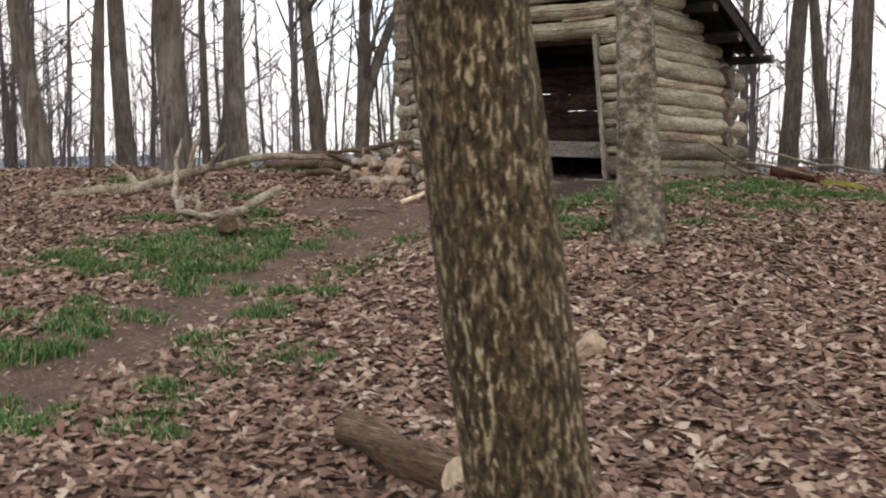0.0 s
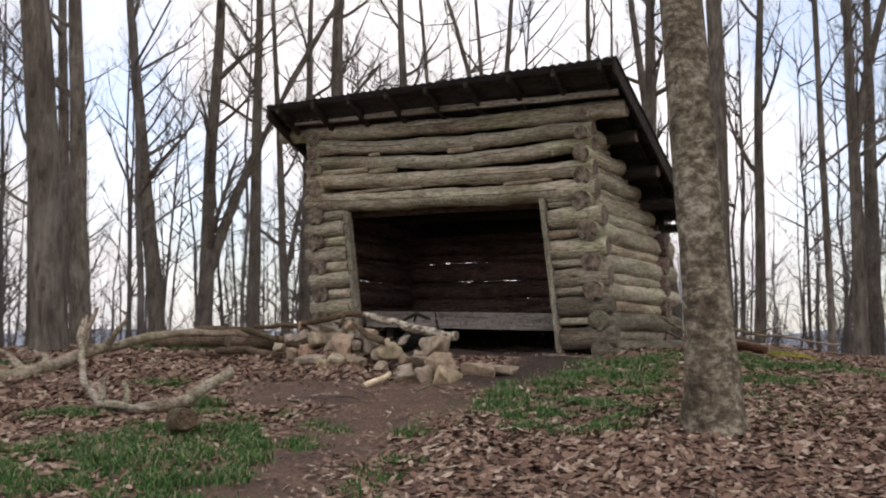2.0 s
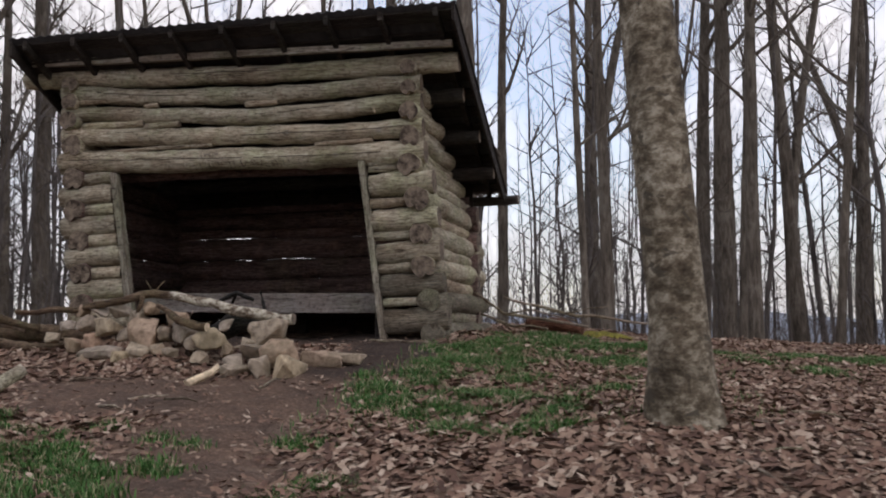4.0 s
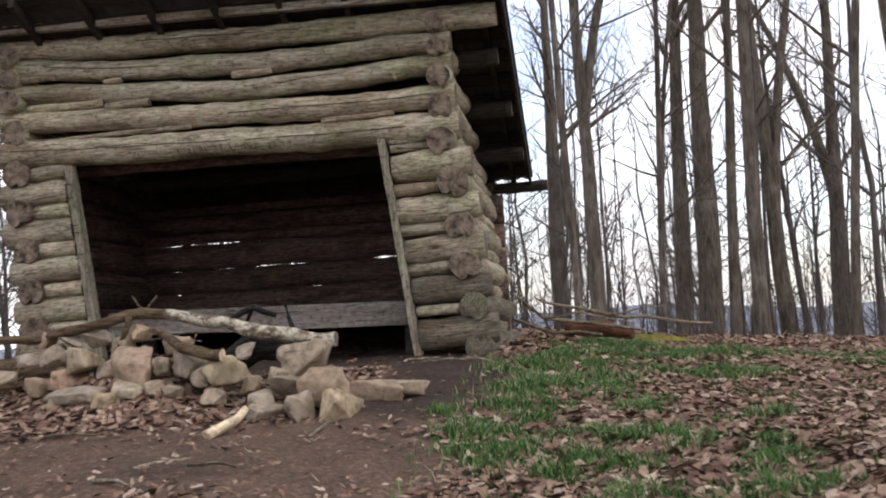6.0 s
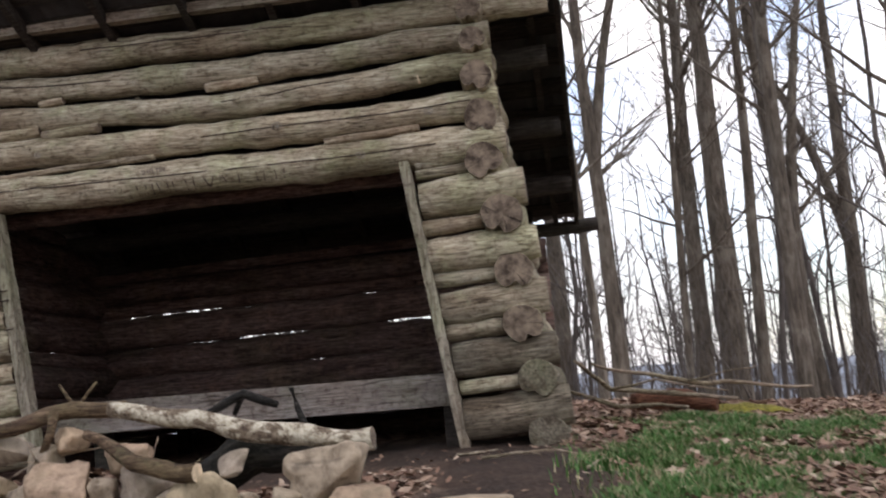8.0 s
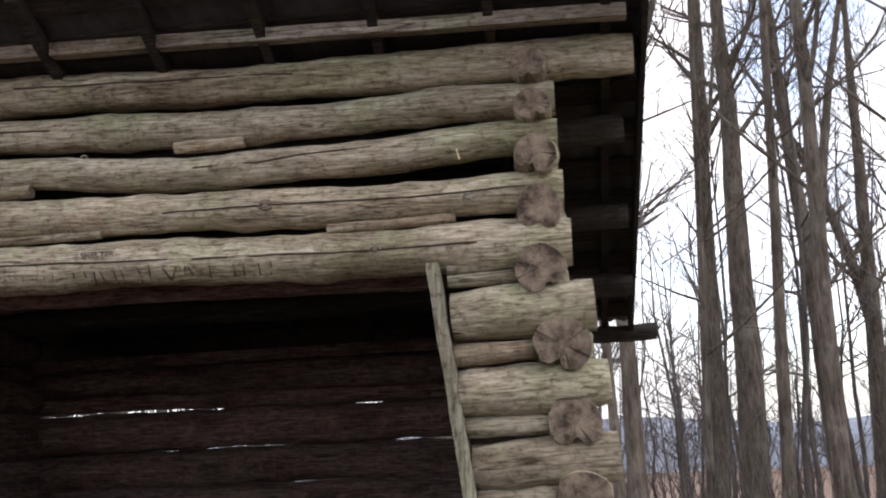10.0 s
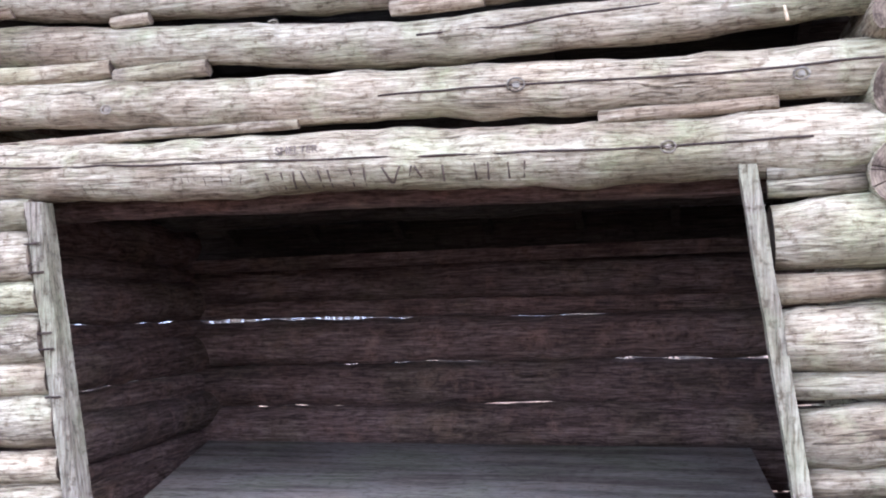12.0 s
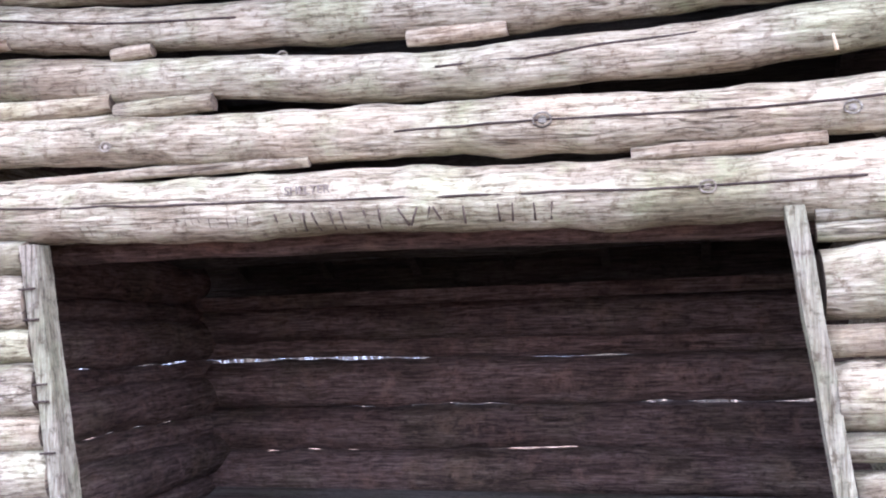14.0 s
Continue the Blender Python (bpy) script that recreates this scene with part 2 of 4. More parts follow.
def stone_material():
    m, n, l, b = material("sandstone", 0.93)
    vec, rnd = spread(n, l, object_vec(n))
    g = noise_node(n, l, vec, 16, 7, 0.7)
    br = noise_node(n, l, vec, 3.5, 4, 0.6)
    base = ramp(n, l, rnd, (0.0, (0.31, 0.215, 0.155)), (0.3, (0.31, 0.255, 0.19)), (0.6, (0.27, 0.23, 0.19)), (0.85, (0.38, 0.315, 0.21)), (1.0, (0.33, 0.235, 0.175)))
    col = blend(n, l, 0.9, base, ramp(n, l, g, (0.32, (0.50, 0.46, 0.42)), (0.5, (1.15, 1.12, 1.08)), (0.68, (1.65, 1.61, 1.55))), "MULTIPLY")
    col = blend(n, l, ramp(n, l, br, (0.50, (0, 0, 0)), (0.62, (0.55,) * 3)), col, (0.16, 0.135, 0.085))
    l.new(col, b.inputs["Base Color"])
    bump(n, l, b, g, 0.9, 0.02)
    return m


STONE = stone_material()


def litter_material():
    """Loose dead leaves: each leaf its own tone."""
    m, n, l, b = material("dead_leaf", 0.85)
    geo = n.new("ShaderNodeNewGeometry")
    col = ramp(n, l, geo.outputs["Random Per Island"], (0.0, (0.075, 0.045, 0.034)), (0.2, (0.14, 0.083, 0.06)), (0.42, (0.195, 0.12, 0.085)),
               (0.62, (0.23, 0.152, 0.108)), (0.82, (0.31, 0.225, 0.165)), (1.0, (0.45, 0.365, 0.285)))
    vec = object_vec(n)
    g = noise_node(n, l, vec, 45, 4, 0.7)
    col = blend(n, l, 0.8, col, ramp(n, l, g, (0.3, (0.65, 0.62, 0.6)), (0.7, (1.15, 1.12, 1.1))), "MULTIPLY")
    l.new(col, b.inputs["Base Color"])
    bump(n, l, b, g, 0.3, 0.004)
    return m


def grass_material():
    m, n, l, b = material("spring_grass", 0.6)
    geo = n.new("ShaderNodeNewGeometry")
    col = ramp(n, l, geo.outputs["Random Per Island"], (0.0, (0.03, 0.08, 0.018)), (0.5, (0.05, 0.135, 0.028)), (0.80, (0.085, 0.19, 0.042)), (0.86, (0.27, 0.23, 0.13)), (1.0, (0.42, 0.36, 0.23)))
    l.new(col, b.inputs["Base Color"])
    return m


def ground_material():
    m, n, l, b = material("forest_floor", 0.95)
    vec = object_vec(n)
    cells = n.new("ShaderNodeTexVoronoi")
    cells.inputs["Scale"].default_value = 15
    warp = n.new("ShaderNodeVectorMath")
    warp.operation = "ADD"
    nz = n.new("ShaderNodeTexNoise")
    nz.inputs["Scale"].default_value = 9
    l.new(vec, nz.inputs["Vector"])
    sc = n.new("ShaderNodeVectorMath")
    sc.operation, sc.inputs[1].default_value = "MULTIPLY", (0.12, 0.12, 0.12)
    l.new(nz.outputs["Color"], sc.inputs[0])
    l.new(vec, warp.inputs[0])
    l.new(sc.outputs["Vector"], warp.inputs[1])
    l.new(warp.outputs["Vector"], cells.inputs["Vector"])
    sep = n.new("ShaderNodeSeparateColor")
    l.new(cells.outputs["Color"], sep.inputs[0])
    leaf = ramp(n, l, sep.outputs[0], (0.0, (0.06, 0.037, 0.028)), (0.35, (0.14, 0.085, 0.06)), (0.7, (0.23, 0.155, 0.11)), (1.0, (0.36, 0.27, 0.2)))
    f = noise_node(n, l, vec, 40, 6, 0.75)
    br = noise_node(n, l, vec, 3.0, 5, 0.65)
    dirt = ramp(n, l, f, (0.3, (0.045, 0.031, 0.024)), (0.52, (0.115, 0.078, 0.057)), (0.72, (0.24, 0.175, 0.13)))
    dirt = blend(n, l, 0.9, dirt, ramp(n, l, br, (0.35, (0.7, 0.68, 0.68)), (0.65, (1.2, 1.1, 1.02))), "MULTIPLY")
    dark_soil_attr = n.new("ShaderNodeAttribute")
    dark_soil_attr.attribute_name = "dark_soil"
    dirt = blend(n, l, dark_soil_attr.outputs["Fac"], dirt, blend(n, l, 1.0, dirt, (0.40, 0.42, 0.45), "MULTIPLY"))
    at = n.new("ShaderNodeAttribute")
    at.attribute_name = "trodden"
    col = blend(n, l, at.outputs["Fac"], leaf, dirt)
    l.new(col, b.inputs["Base Color"])
    bump(n, l, b, f, 0.8, 0.02)
    return m


def roof_metal():
    m, n, l, b = material("dark_roofing", 0.6, 0.0)
    vec = object_vec(n)
    g = noise_node(n, l, vec, 8, 5, 0.7)
    l.new(ramp(n, l, g, (0.3, (0.022, 0.022, 0.024)), (0.7, (0.05, 0.048, 0.048))), b.inputs["Base Color"])
    bump(n, l, b, g, 0.3, 0.005)
    return m


LITTER, GRASS, FLOOR, ROOFING = litter_material(), grass_material(), ground_material(), roof_metal()


# distance haze is put into the ridge's own colour as blue-grey
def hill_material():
    m, n, l, b = material("haze_tinted_hill", 1.0)
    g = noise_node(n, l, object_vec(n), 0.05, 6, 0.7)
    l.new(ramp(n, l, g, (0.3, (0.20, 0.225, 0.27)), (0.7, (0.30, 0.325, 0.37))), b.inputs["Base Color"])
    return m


HILL = hill_material()


def flat_dark(name, c):
    m, n, l, b = material(name, 0.9)
    g = noise_node(n, l, object_vec(n), 30, 3)
    l.new(ramp(n, l, g, (0.3, tuple(v * 0.6 for v in c)), (0.7, tuple(v * 1.3 for v in c))), b.inputs["Base Color"])
    return m


RED_ROT = wood("red_rotten_wood", (0.045, 0.02, 0.014), (0.125, 0.055, 0.034), (0.24, 0.13, 0.085), (0.09, 0.045, 0.03))


def moss_material():
    m, n, l, b = material("bright_moss", 0.95)
    vec = object_vec(n)
    g = noise_node(n, l, vec, 34, 5, 0.7)
    w = noise_node(n, l, vec, 6, 3, 0.6)
    col = ramp(n, l, g, (0.32, (0.07, 0.065, 0.012)), (0.52, (0.21, 0.19, 0.03)), (0.7, (0.36, 0.33, 0.07)))
    col = blend(n, l, 0.7, col, ramp(n, l, w, (0.38, (0.5, 0.45, 0.4)), (0.6, (1, 1, 1))), "MULTIPLY")
    l.new(col, b.inputs["Base Color"])
    bump(n, l, b, g, 1.0, 0.03)
    return m


MOSS = moss_material()
CARVED = flat_dark("carved_groove", (0.10, 0.075, 0.06))
IRON = flat_dark("rusty_iron", (0.05, 0.035, 0.03))
SCRATCH = flat_dark("scratched_wood", (0.21, 0.175, 0.145))
CHIP = flat_dark("fresh_split_wood", (0.62, 0.50, 0.34))


# ---------------------------------------------------------------- mesh helpers
class Buf:
    """Vertices and faces of one mesh."""

    def __init__(self):
        self.v, self.f, self.m = [], [], []

    def tube(self, pts, radii, sides=8, caps=True, wobble=0.0, seed=0, cap_mat=0, flat=1.0, aspect=1.0):
        pts = [Vector(p) for p in pts]
        base = len(self.v)
        up = Vector((0, 0, 1))
        for i, p in enumerate(pts):
            d = (pts[min(i + 1, len(pts) - 1)] - pts[max(i - 1, 0)]).normalized()
            a = d.cross(up if abs(d.z) < 0.9 else Vector((0, 1, 0))).normalized()
            c = a.cross(d)
            for k in range(sides):
                t = 2 * math.pi * k / sides
                r = radii[i]
                if wobble:
                    r *= 1 + wobble * noise.noise(Vector((i * 0.45 + seed * 7.3, math.cos(t) * 0.9, math.sin(t) * 0.9 + seed)))
                self.v.append(tuple(p + (a * math.cos(t) * aspect + c * math.sin(t) * flat) * r))
        for i in range(len(pts) - 1):
            for k in range(sides):
                k2 = (k + 1) % sides
                self.f.append((base + i * sides + k, base + i * sides + k2, base + (i + 1) * sides + k2, base + (i + 1) * sides + k))
                self.m.append(0)
        if caps:
            n = len(pts) - 1
            self.f.append(tuple(base + k for k in range(sides - 1, -1, -1)))
            self.f.append(tuple(base + n * sides + k for k in range(sides)))
            self.m += [cap_mat, cap_mat]

    def box(self, a, b, shear=None):
        base = len(self.v)
        for z in (a[2], b[2]):
            for y in (a[1], b[1]):
                for x in (a[0], b[0]):
                    self.v.append((x, y, z))
        for q in ((0, 2, 3, 1), (4, 5, 7, 6), (0, 1, 5, 4), (2, 6, 7, 3), (0, 4, 6, 2), (1, 3, 7, 5)):
            self.f.append(tuple(base + k for k in q))
            self.m.append(0)

    def mesh(self, name, mats, smooth=True):
        me = bpy.data.meshes.new(name)
        me.from_pydata(self.v, [], self.f)
        for m in mats:
            me.materials.append(m)
        if len(mats) > 1:
            me.polygons.foreach_set("material_index", self.m)
        if smooth:
            me.polygons.foreach_set("use_smooth", [len(f) <= 4 for f in self.f])
        me.update()
        return me


def thing(name, label, category, group="", kind="", at=(0, 0, 0)):
    ob = new(name)
    ob.location = at
    return tagged(ob, label, category, group, kind)


def part(name, buf, mats, parent, label="", smooth=True, m=None):
    mats = mats if isinstance(mats, (list, tuple)) else [mats]
    ob = new(name, buf.mesh(name, mats, smooth))
    ob.parent = parent
    if m is not None:
        ob.matrix_local = m
    if label:
        tagged(ob, label)
    return ob


def single(name, buf, mats, label, category, group="", kind="", smooth=True, m=None):
    mats = mats if isinstance(mats, (list, tuple)) else [mats]
    ob = new(name, buf.mesh(name, mats, smooth))
    if m is not None:
        ob.matrix_world = m
    return tagged(ob, label, category, group, kind)


# ---------------------------------------------------------------- ground
def ground_np(x, y):
    d = 0.213 - 0.052 * x + 0.122 * y
    z = 0.12 - 0.12 * np.log1p(np.exp(np.clip(-d / 0.12, -60, 60)))
    z = z + 0.14 * np.exp(-((x - 5.6) ** 2 + (y + 4.1) ** 2) / 1.2)
    z = z + 0.26 * np.exp(-((x - 1.5) / 0.62) ** 2 - ((y + 2.15) / 0.42) ** 2)
    z = z - 0.15 / (1 + np.exp(np.clip(-(x - 4.3) / 0.35, -60, 60))) / (1 + np.exp(np.clip(-(y + 2.2) / 0.5, -60, 60)))
    z = z - 0.06 * np.clip(x - 4.5, 0, 6) / (1 + np.exp(np.clip(-(y + 2.0) / 0.6, -60, 60)))
    b = np.maximum(0.0, y - 5.0)
    z = z - 0.09 * b * b / (b + 6)
    l = np.maximum(0.0, -x - 5.0)
    z = z - 0.10 * l * l / (l + 6)
    s = np.maximum(0.0, -y - 12.0)
    z = z + 0.115 * s * s / (s + 5)
    r = np.maximum(0.0, np.abs(x) - 40)
    z = z - 0.02 * r
    z = z + 0.018 * np.sin(x * 2.1 + 1.3 * np.sin(y * 1.7)) * np.sin(y * 2.4 + 0.8) + 0.01 * np.sin(x * 5.3 + y * 3.1)
    return np.maximum(z, -30)


def gz(x, y):
    return float(ground_np(np.array([float(x)]), np.array([float(y)]))[0])


TRACK = np.array([(5.2, -9.4), (4.3, -8.14), (4.0, -7.2), (3.42, -5.87), (3.02, -4.5), (2.75, -3.7), (2.6, -3.2)])


def trodden_np(x, y):
    """1 on the bare trodden soil, 0 on the leaf litter."""
    best = np.full(x.shape, 9.0)
    for (ax, ay), (bx, by) in zip(TRACK[:-1], TRACK[1:]):
        t = np.clip(((x - ax) * (bx - ax) + (y - ay) * (by - ay)) / ((bx - ax) ** 2 + (by - ay) ** 2), 0, 1)
        best = np.minimum(best, np.hypot(x - ax - t * (bx - ax), y - ay - t * (by - ay)))
    edge = 0.10 * np.sin(x * 4.1 + y * 2.3) + 0.08 * np.sin(y * 7.0 - x * 3.0)
    m = 1 / (1 + np.exp(np.clip((best - 0.40 + edge) / 0.07, -50, 50)))
    yard = ((x - 2.5) / 1.15) ** 2 + ((y + 3.45) / 0.62) ** 2
    m = np.maximum(m, 1 / (1 + np.exp(np.clip((yard - 1 + 2 * edge) / 0.15, -50, 50))))
    apron = ((x - 3.15) / 0.50) ** 2 + ((y + 1.55) / 1.6) ** 2
    m = np.maximum(m, 1 / (1 + np.exp(np.clip((apron - 1 + 2 * edge) / 0.15, -50, 50))))
    front = ((x - 1.6) / 2.0) ** 2 + ((y + 0.2) / 0.9) ** 2
    return np.maximum(m, 1 / (1 + np.exp(np.clip((front - 1 + edge) / 0.12, -50, 50))))


def dark_soil_np(x, y):
    """1 on the darker soil round the shelter's open front and corner."""
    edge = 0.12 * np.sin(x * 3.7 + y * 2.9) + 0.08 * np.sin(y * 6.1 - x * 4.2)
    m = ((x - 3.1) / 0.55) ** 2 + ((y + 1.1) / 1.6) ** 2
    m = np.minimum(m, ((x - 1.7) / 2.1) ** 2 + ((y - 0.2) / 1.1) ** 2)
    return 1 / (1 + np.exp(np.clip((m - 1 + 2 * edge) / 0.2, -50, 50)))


def steps(fine_a, fine_b, step, far):
    mid = np.arange(fine_a, fine_b + step / 2, step)
    grow = [step]
    while sum(grow) < far:
        grow.append(grow[-1] * 1.25)
    g = np.cumsum(grow)
    return np.concatenate((fine_a - g[::-1], mid, fine_b + g))


def build_ground():
    xs, ys = steps(-5, 11, 0.11, 900), steps(-12, 5, 0.11, 900)
    X, Y = np.meshgrid(xs, ys)
    Z = ground_np(X, Y)
    near = (np.abs(X - 3) < 8) & (np.abs(Y + 4) < 8.5)
    rng = np.random.default_rng(3)
    Z = Z + np.where(near, rng.normal(0, 0.008, X.shape), 0)
    nx, ny = len(xs), len(ys)
    idx = np.arange(nx * ny).reshape(ny, nx)
    faces = np.stack((idx[:-1, :-1], idx[:-1, 1:], idx[1:, 1:], idx[1:, :-1]), -1).reshape(-1, 4)
    me = bpy.data.meshes.new("ground")
    me.from_pydata(np.stack((X, Y, Z), -1).reshape(-1, 3).tolist(), [], faces.tolist())
    at = me.attributes.new("trodden", "FLOAT", "POINT")
    at.data.foreach_set("value", trodden_np(X, Y).reshape(-1).astype(np.float32))
    dark_soil_attr = me.attributes.new("dark_soil", "FLOAT", "POINT")
    dark_soil_attr.data.foreach_set("value", dark_soil_np(X, Y).reshape(-1).astype(np.float32))
    me.materials.append(FLOOR)
    me.polygons.foreach_set("use_smooth", [True] * len(faces))
    tagged(new("ground", me), "forest floor of brown leaf litter with a trodden earth path", "ground", kind="structure")


build_ground()

hill = Buf()
for k in range(181):
    a = math.pi * 2 * k / 180
    rr = 620
    h = 18 + 16 * noise.noise(Vector((math.cos(a) * 2.3, math.sin(a) * 2.3, 4))) + 8 * noise.noise(Vector((math.cos(a) * 7, math.sin(a) * 7, 1)))
    hill.v += [(rr * math.cos(a), rr * math.sin(a), -60), (rr * math.cos(a), rr * math.sin(a), h * 0.6 - 22), (rr * 1.3 * math.cos(a), rr * 1.3 * math.sin(a), h - 18)]
for k in range(180):
    for j in (0, 1):
        hill.f.append((3 * k + j, 3 * k + 3 + j, 3 * k + 4 + j, 3 * k + 1 + j))
        hill.m.append(0)
single("backdrop", hill, HILL, "wooded ridge on the horizon, coloured blue for haze", "hill", kind="structure")


# ---------------------------------------------------------------- log shelter
shelter = thing("log_shelter", "three-walled weathered log trail shelter with a sloping dark roof", "shelter")
ROOF_Y, ROOF_Z, ROOF_S = -0.45, 3.13, 0.47


def roof_z(y):
    return ROOF_Z - ROOF_S * (y - ROOF_Y)


def log(pts, r, seed, name="log", mat=LOG, sides=22, wob=0.15, parent=None, flat=1.0, step=0.07, label="", notch=False):
    """A log along its axis points (world), in local space with the grain along x."""
    a, b = Vector(pts[0]), Vector(pts[-1])
    length = (b - a).length
    d = (b - a).normalized()
    y = Vector((0, 0, 1)).cross(d).normalized()
    m = Matrix((d, y, d.cross(y))).transposed().to_4x4()
    m.translation = a
    inv = m.inverted()
    loc = [inv @ Vector(p) for p in pts]
    n = max(4, int(length / step))
    line, rad = [], []
    for i in range(n + 1):
        x = length * i / n
        for p, q in zip(loc[:-1], loc[1:]):
            if x <= q.x + 1e-6:
                t = (x - p.x) / max(1e-6, q.x - p.x)
                t = t * t * (3 - 2 * t)
                yy, zz = p.y + (q.y - p.y) * t, p.z + (q.z - p.z) * t
                break
        big = min(1.0, length)
        line.append((x, yy + big * 0.012 * noise.noise(Vector((x * 1.3, seed * 3.1, 2))), zz + big * 0.014 * noise.noise(Vector((x * 1.5, seed * 2.7, 9)))))
        rad.append(r * (1 + 0.10 * noise.noise(Vector((x * 2.0, seed * 5.7, 0))) + 0.05 * noise.noise(Vector((x * 6.0, seed, 5)))))
    rad[0] *= 0.95
    rad[-1] *= 0.95
    buf = Buf()
    buf.tube(line, rad, sides, True, wob, seed, 1, flat)
    if notch:
        low = sides * 3 // 4 + seed % 3 - 1
        for i in (0, 1):
            for k, cut in ((low - 1, 0.82), (low, 0.50 + 0.04 * (seed % 4)), (low + 1, 0.86)):
                x, yy, zz = buf.v[i * sides + k]
                cx, cy, cz = line[i]
                buf.v[i * sides + k] = (x, cy + (yy - cy) * cut, cz + (zz - cz) * cut)
    for n_ in range(len(buf.v)):
        p = Vector(buf.v[n_])
        i = n_ // sides
        c = Vector(line[i])
        f_ = 1 + 0.055 * noise.noise(Vector((p.x * 3.0 + seed, p.y * 16, p.z * 16))) + 0.03 * noise.noise(Vector((p.x * 9.0 + seed, p.y * 40, p.z * 40)))
        buf.v[n_] = tuple(c + (p - c) * f_)
    return part(name, buf, [mat, DARK_LOG if mat == DARK_LOG else END], parent or shelter, label, m=m)


FRONT = []
# front wall: whole logs above the opening, from the lintel up to the roof plate
FRONT.append(log([(-0.64, 0.07, 1.93), (0.9, 0.07, 1.885), (1.9, 0.07, 1.862), (3.22, 0.07, 1.85)], 0.112, 1, label="carved lintel log"))
FRONT.append(log([(-0.62, 0.07, 2.215), (0.95, 0.07, 2.12), (1.6, 0.07, 2.108), (2.3, 0.07, 2.075), (3.20, 0.07, 2.085)], 0.094, 2))
FRONT.append(log([(-0.62, 0.07, 2.44), (0.6, 0.07, 2.355), (1.55, 0.07, 2.285), (2.1, 0.07, 2.305), (3.19, 0.07, 2.34)], 0.082, 3))
FRONT.append(log([(-0.62, 0.07, 2.655), (0.5, 0.07, 2.55), (1.6, 0.07, 2.505), (3.19, 0.07, 2.52)], 0.085, 4))
FRONT.append(log([(-1.08, 0.10, 2.83), (0.4, 0.09, 2.765), (1.9, 0.09, 2.715), (3.56, 0.10, 2.71)], 0.095, 5, label="roof plate log"))
# corner posts of short front logs beside the opening
for k, (z, r, x0, x1) in enumerate(((1.545, 0.118, 2.67, 3.30), (1.205, 0.108, 2.69, 3.34), (0.885, 0.105, 2.73, 3.36), (0.575, 0.105, 2.77, 3.38), (0.24, 0.125, 2.80, 3.42))):
    log([(x0, 0.06, z - 0.01), (x1, 0.06, z + 0.015)], r, 11 + k, mat=DARK_LOG if z < 0.6 else LOG)
for k, (z, r, x0, x1) in enumerate(((1.57, 0.115, -0.62, -0.04), (1.265, 0.112, -0.60, 0.0), (0.945, 0.112, -0.56, 0.05), (0.62, 0.11, -0.53, 0.09), (0.30, 0.12, -0.52, 0.14))):
    log([(x0, 0.06, z - 0.01), (x1, 0.06, z + 0.02)], r, 21 + k)
# side walls: logs whose round ends show at the front corners, cut off under the roof slope
for k, (x, z, r) in enumerate(((3.08, 2.66, 0.085), (3.085, 2.465, 0.088), (3.085, 2.232, 0.10), (3.09, 1.985, 0.105), (3.075, 1.72, 0.118), (3.15, 1.378, 0.125), (3.18, 1.05, 0.118), (3.20, 0.74, 0.112), (3.24, 0.415, 0.112), (3.27, 0.10, 0.115))):
    end = min(2.76, (ROOF_Z - 0.17 - z) / ROOF_S + ROOF_Y)
    log([(x, -0.045 - 0.015 * (k % 3), z), (x + 0.02, end, z - 0.02)], r, 31 + k, mat=DARK_LOG if z < 0.5 else LOG, sides=20, notch=True)
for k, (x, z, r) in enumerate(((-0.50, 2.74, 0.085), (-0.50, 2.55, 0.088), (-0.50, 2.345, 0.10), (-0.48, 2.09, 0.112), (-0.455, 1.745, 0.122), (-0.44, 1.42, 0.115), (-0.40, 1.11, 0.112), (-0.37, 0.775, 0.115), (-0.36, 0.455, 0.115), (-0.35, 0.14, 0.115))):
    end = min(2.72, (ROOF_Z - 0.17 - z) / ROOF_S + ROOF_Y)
    log([(x, -0.045 - 0.015 * (k % 3), z), (x - 0.02, end, z - 0.03)], r, 45 + k, mat=SMOKED_SHADED if z < 2 else LOG, sides=20, notch=True)
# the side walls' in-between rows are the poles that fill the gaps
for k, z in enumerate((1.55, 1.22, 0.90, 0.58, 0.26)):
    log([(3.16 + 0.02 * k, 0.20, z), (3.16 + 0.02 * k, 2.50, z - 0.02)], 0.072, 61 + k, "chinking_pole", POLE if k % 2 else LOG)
    log([(-0.45 + 0.02 * k, 0.20, z + 0.03), (-0.45 + 0.02 * k, 2.30, z + 0.0)], (0.056, 0.057, 0.066, 0.062, 0.06)[k], 67 + k, "chinking_pole", SMOKED_SHADED)
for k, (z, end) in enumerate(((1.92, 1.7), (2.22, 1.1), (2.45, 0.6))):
    log([(-0.48, 0.15, z), (-0.49, end, z - 0.02)], 0.07, 160 + k, "chinking_pole", SMOKED_SHADED)
for k, (z, end) in enumerate(((1.86, 1.8), (2.10, 1.3), (2.35, 0.75))):
    log([(3.09, 0.15, z), (3.09, end, z - 0.02)], 0.055, 164 + k, "chinking_pole", LOG)
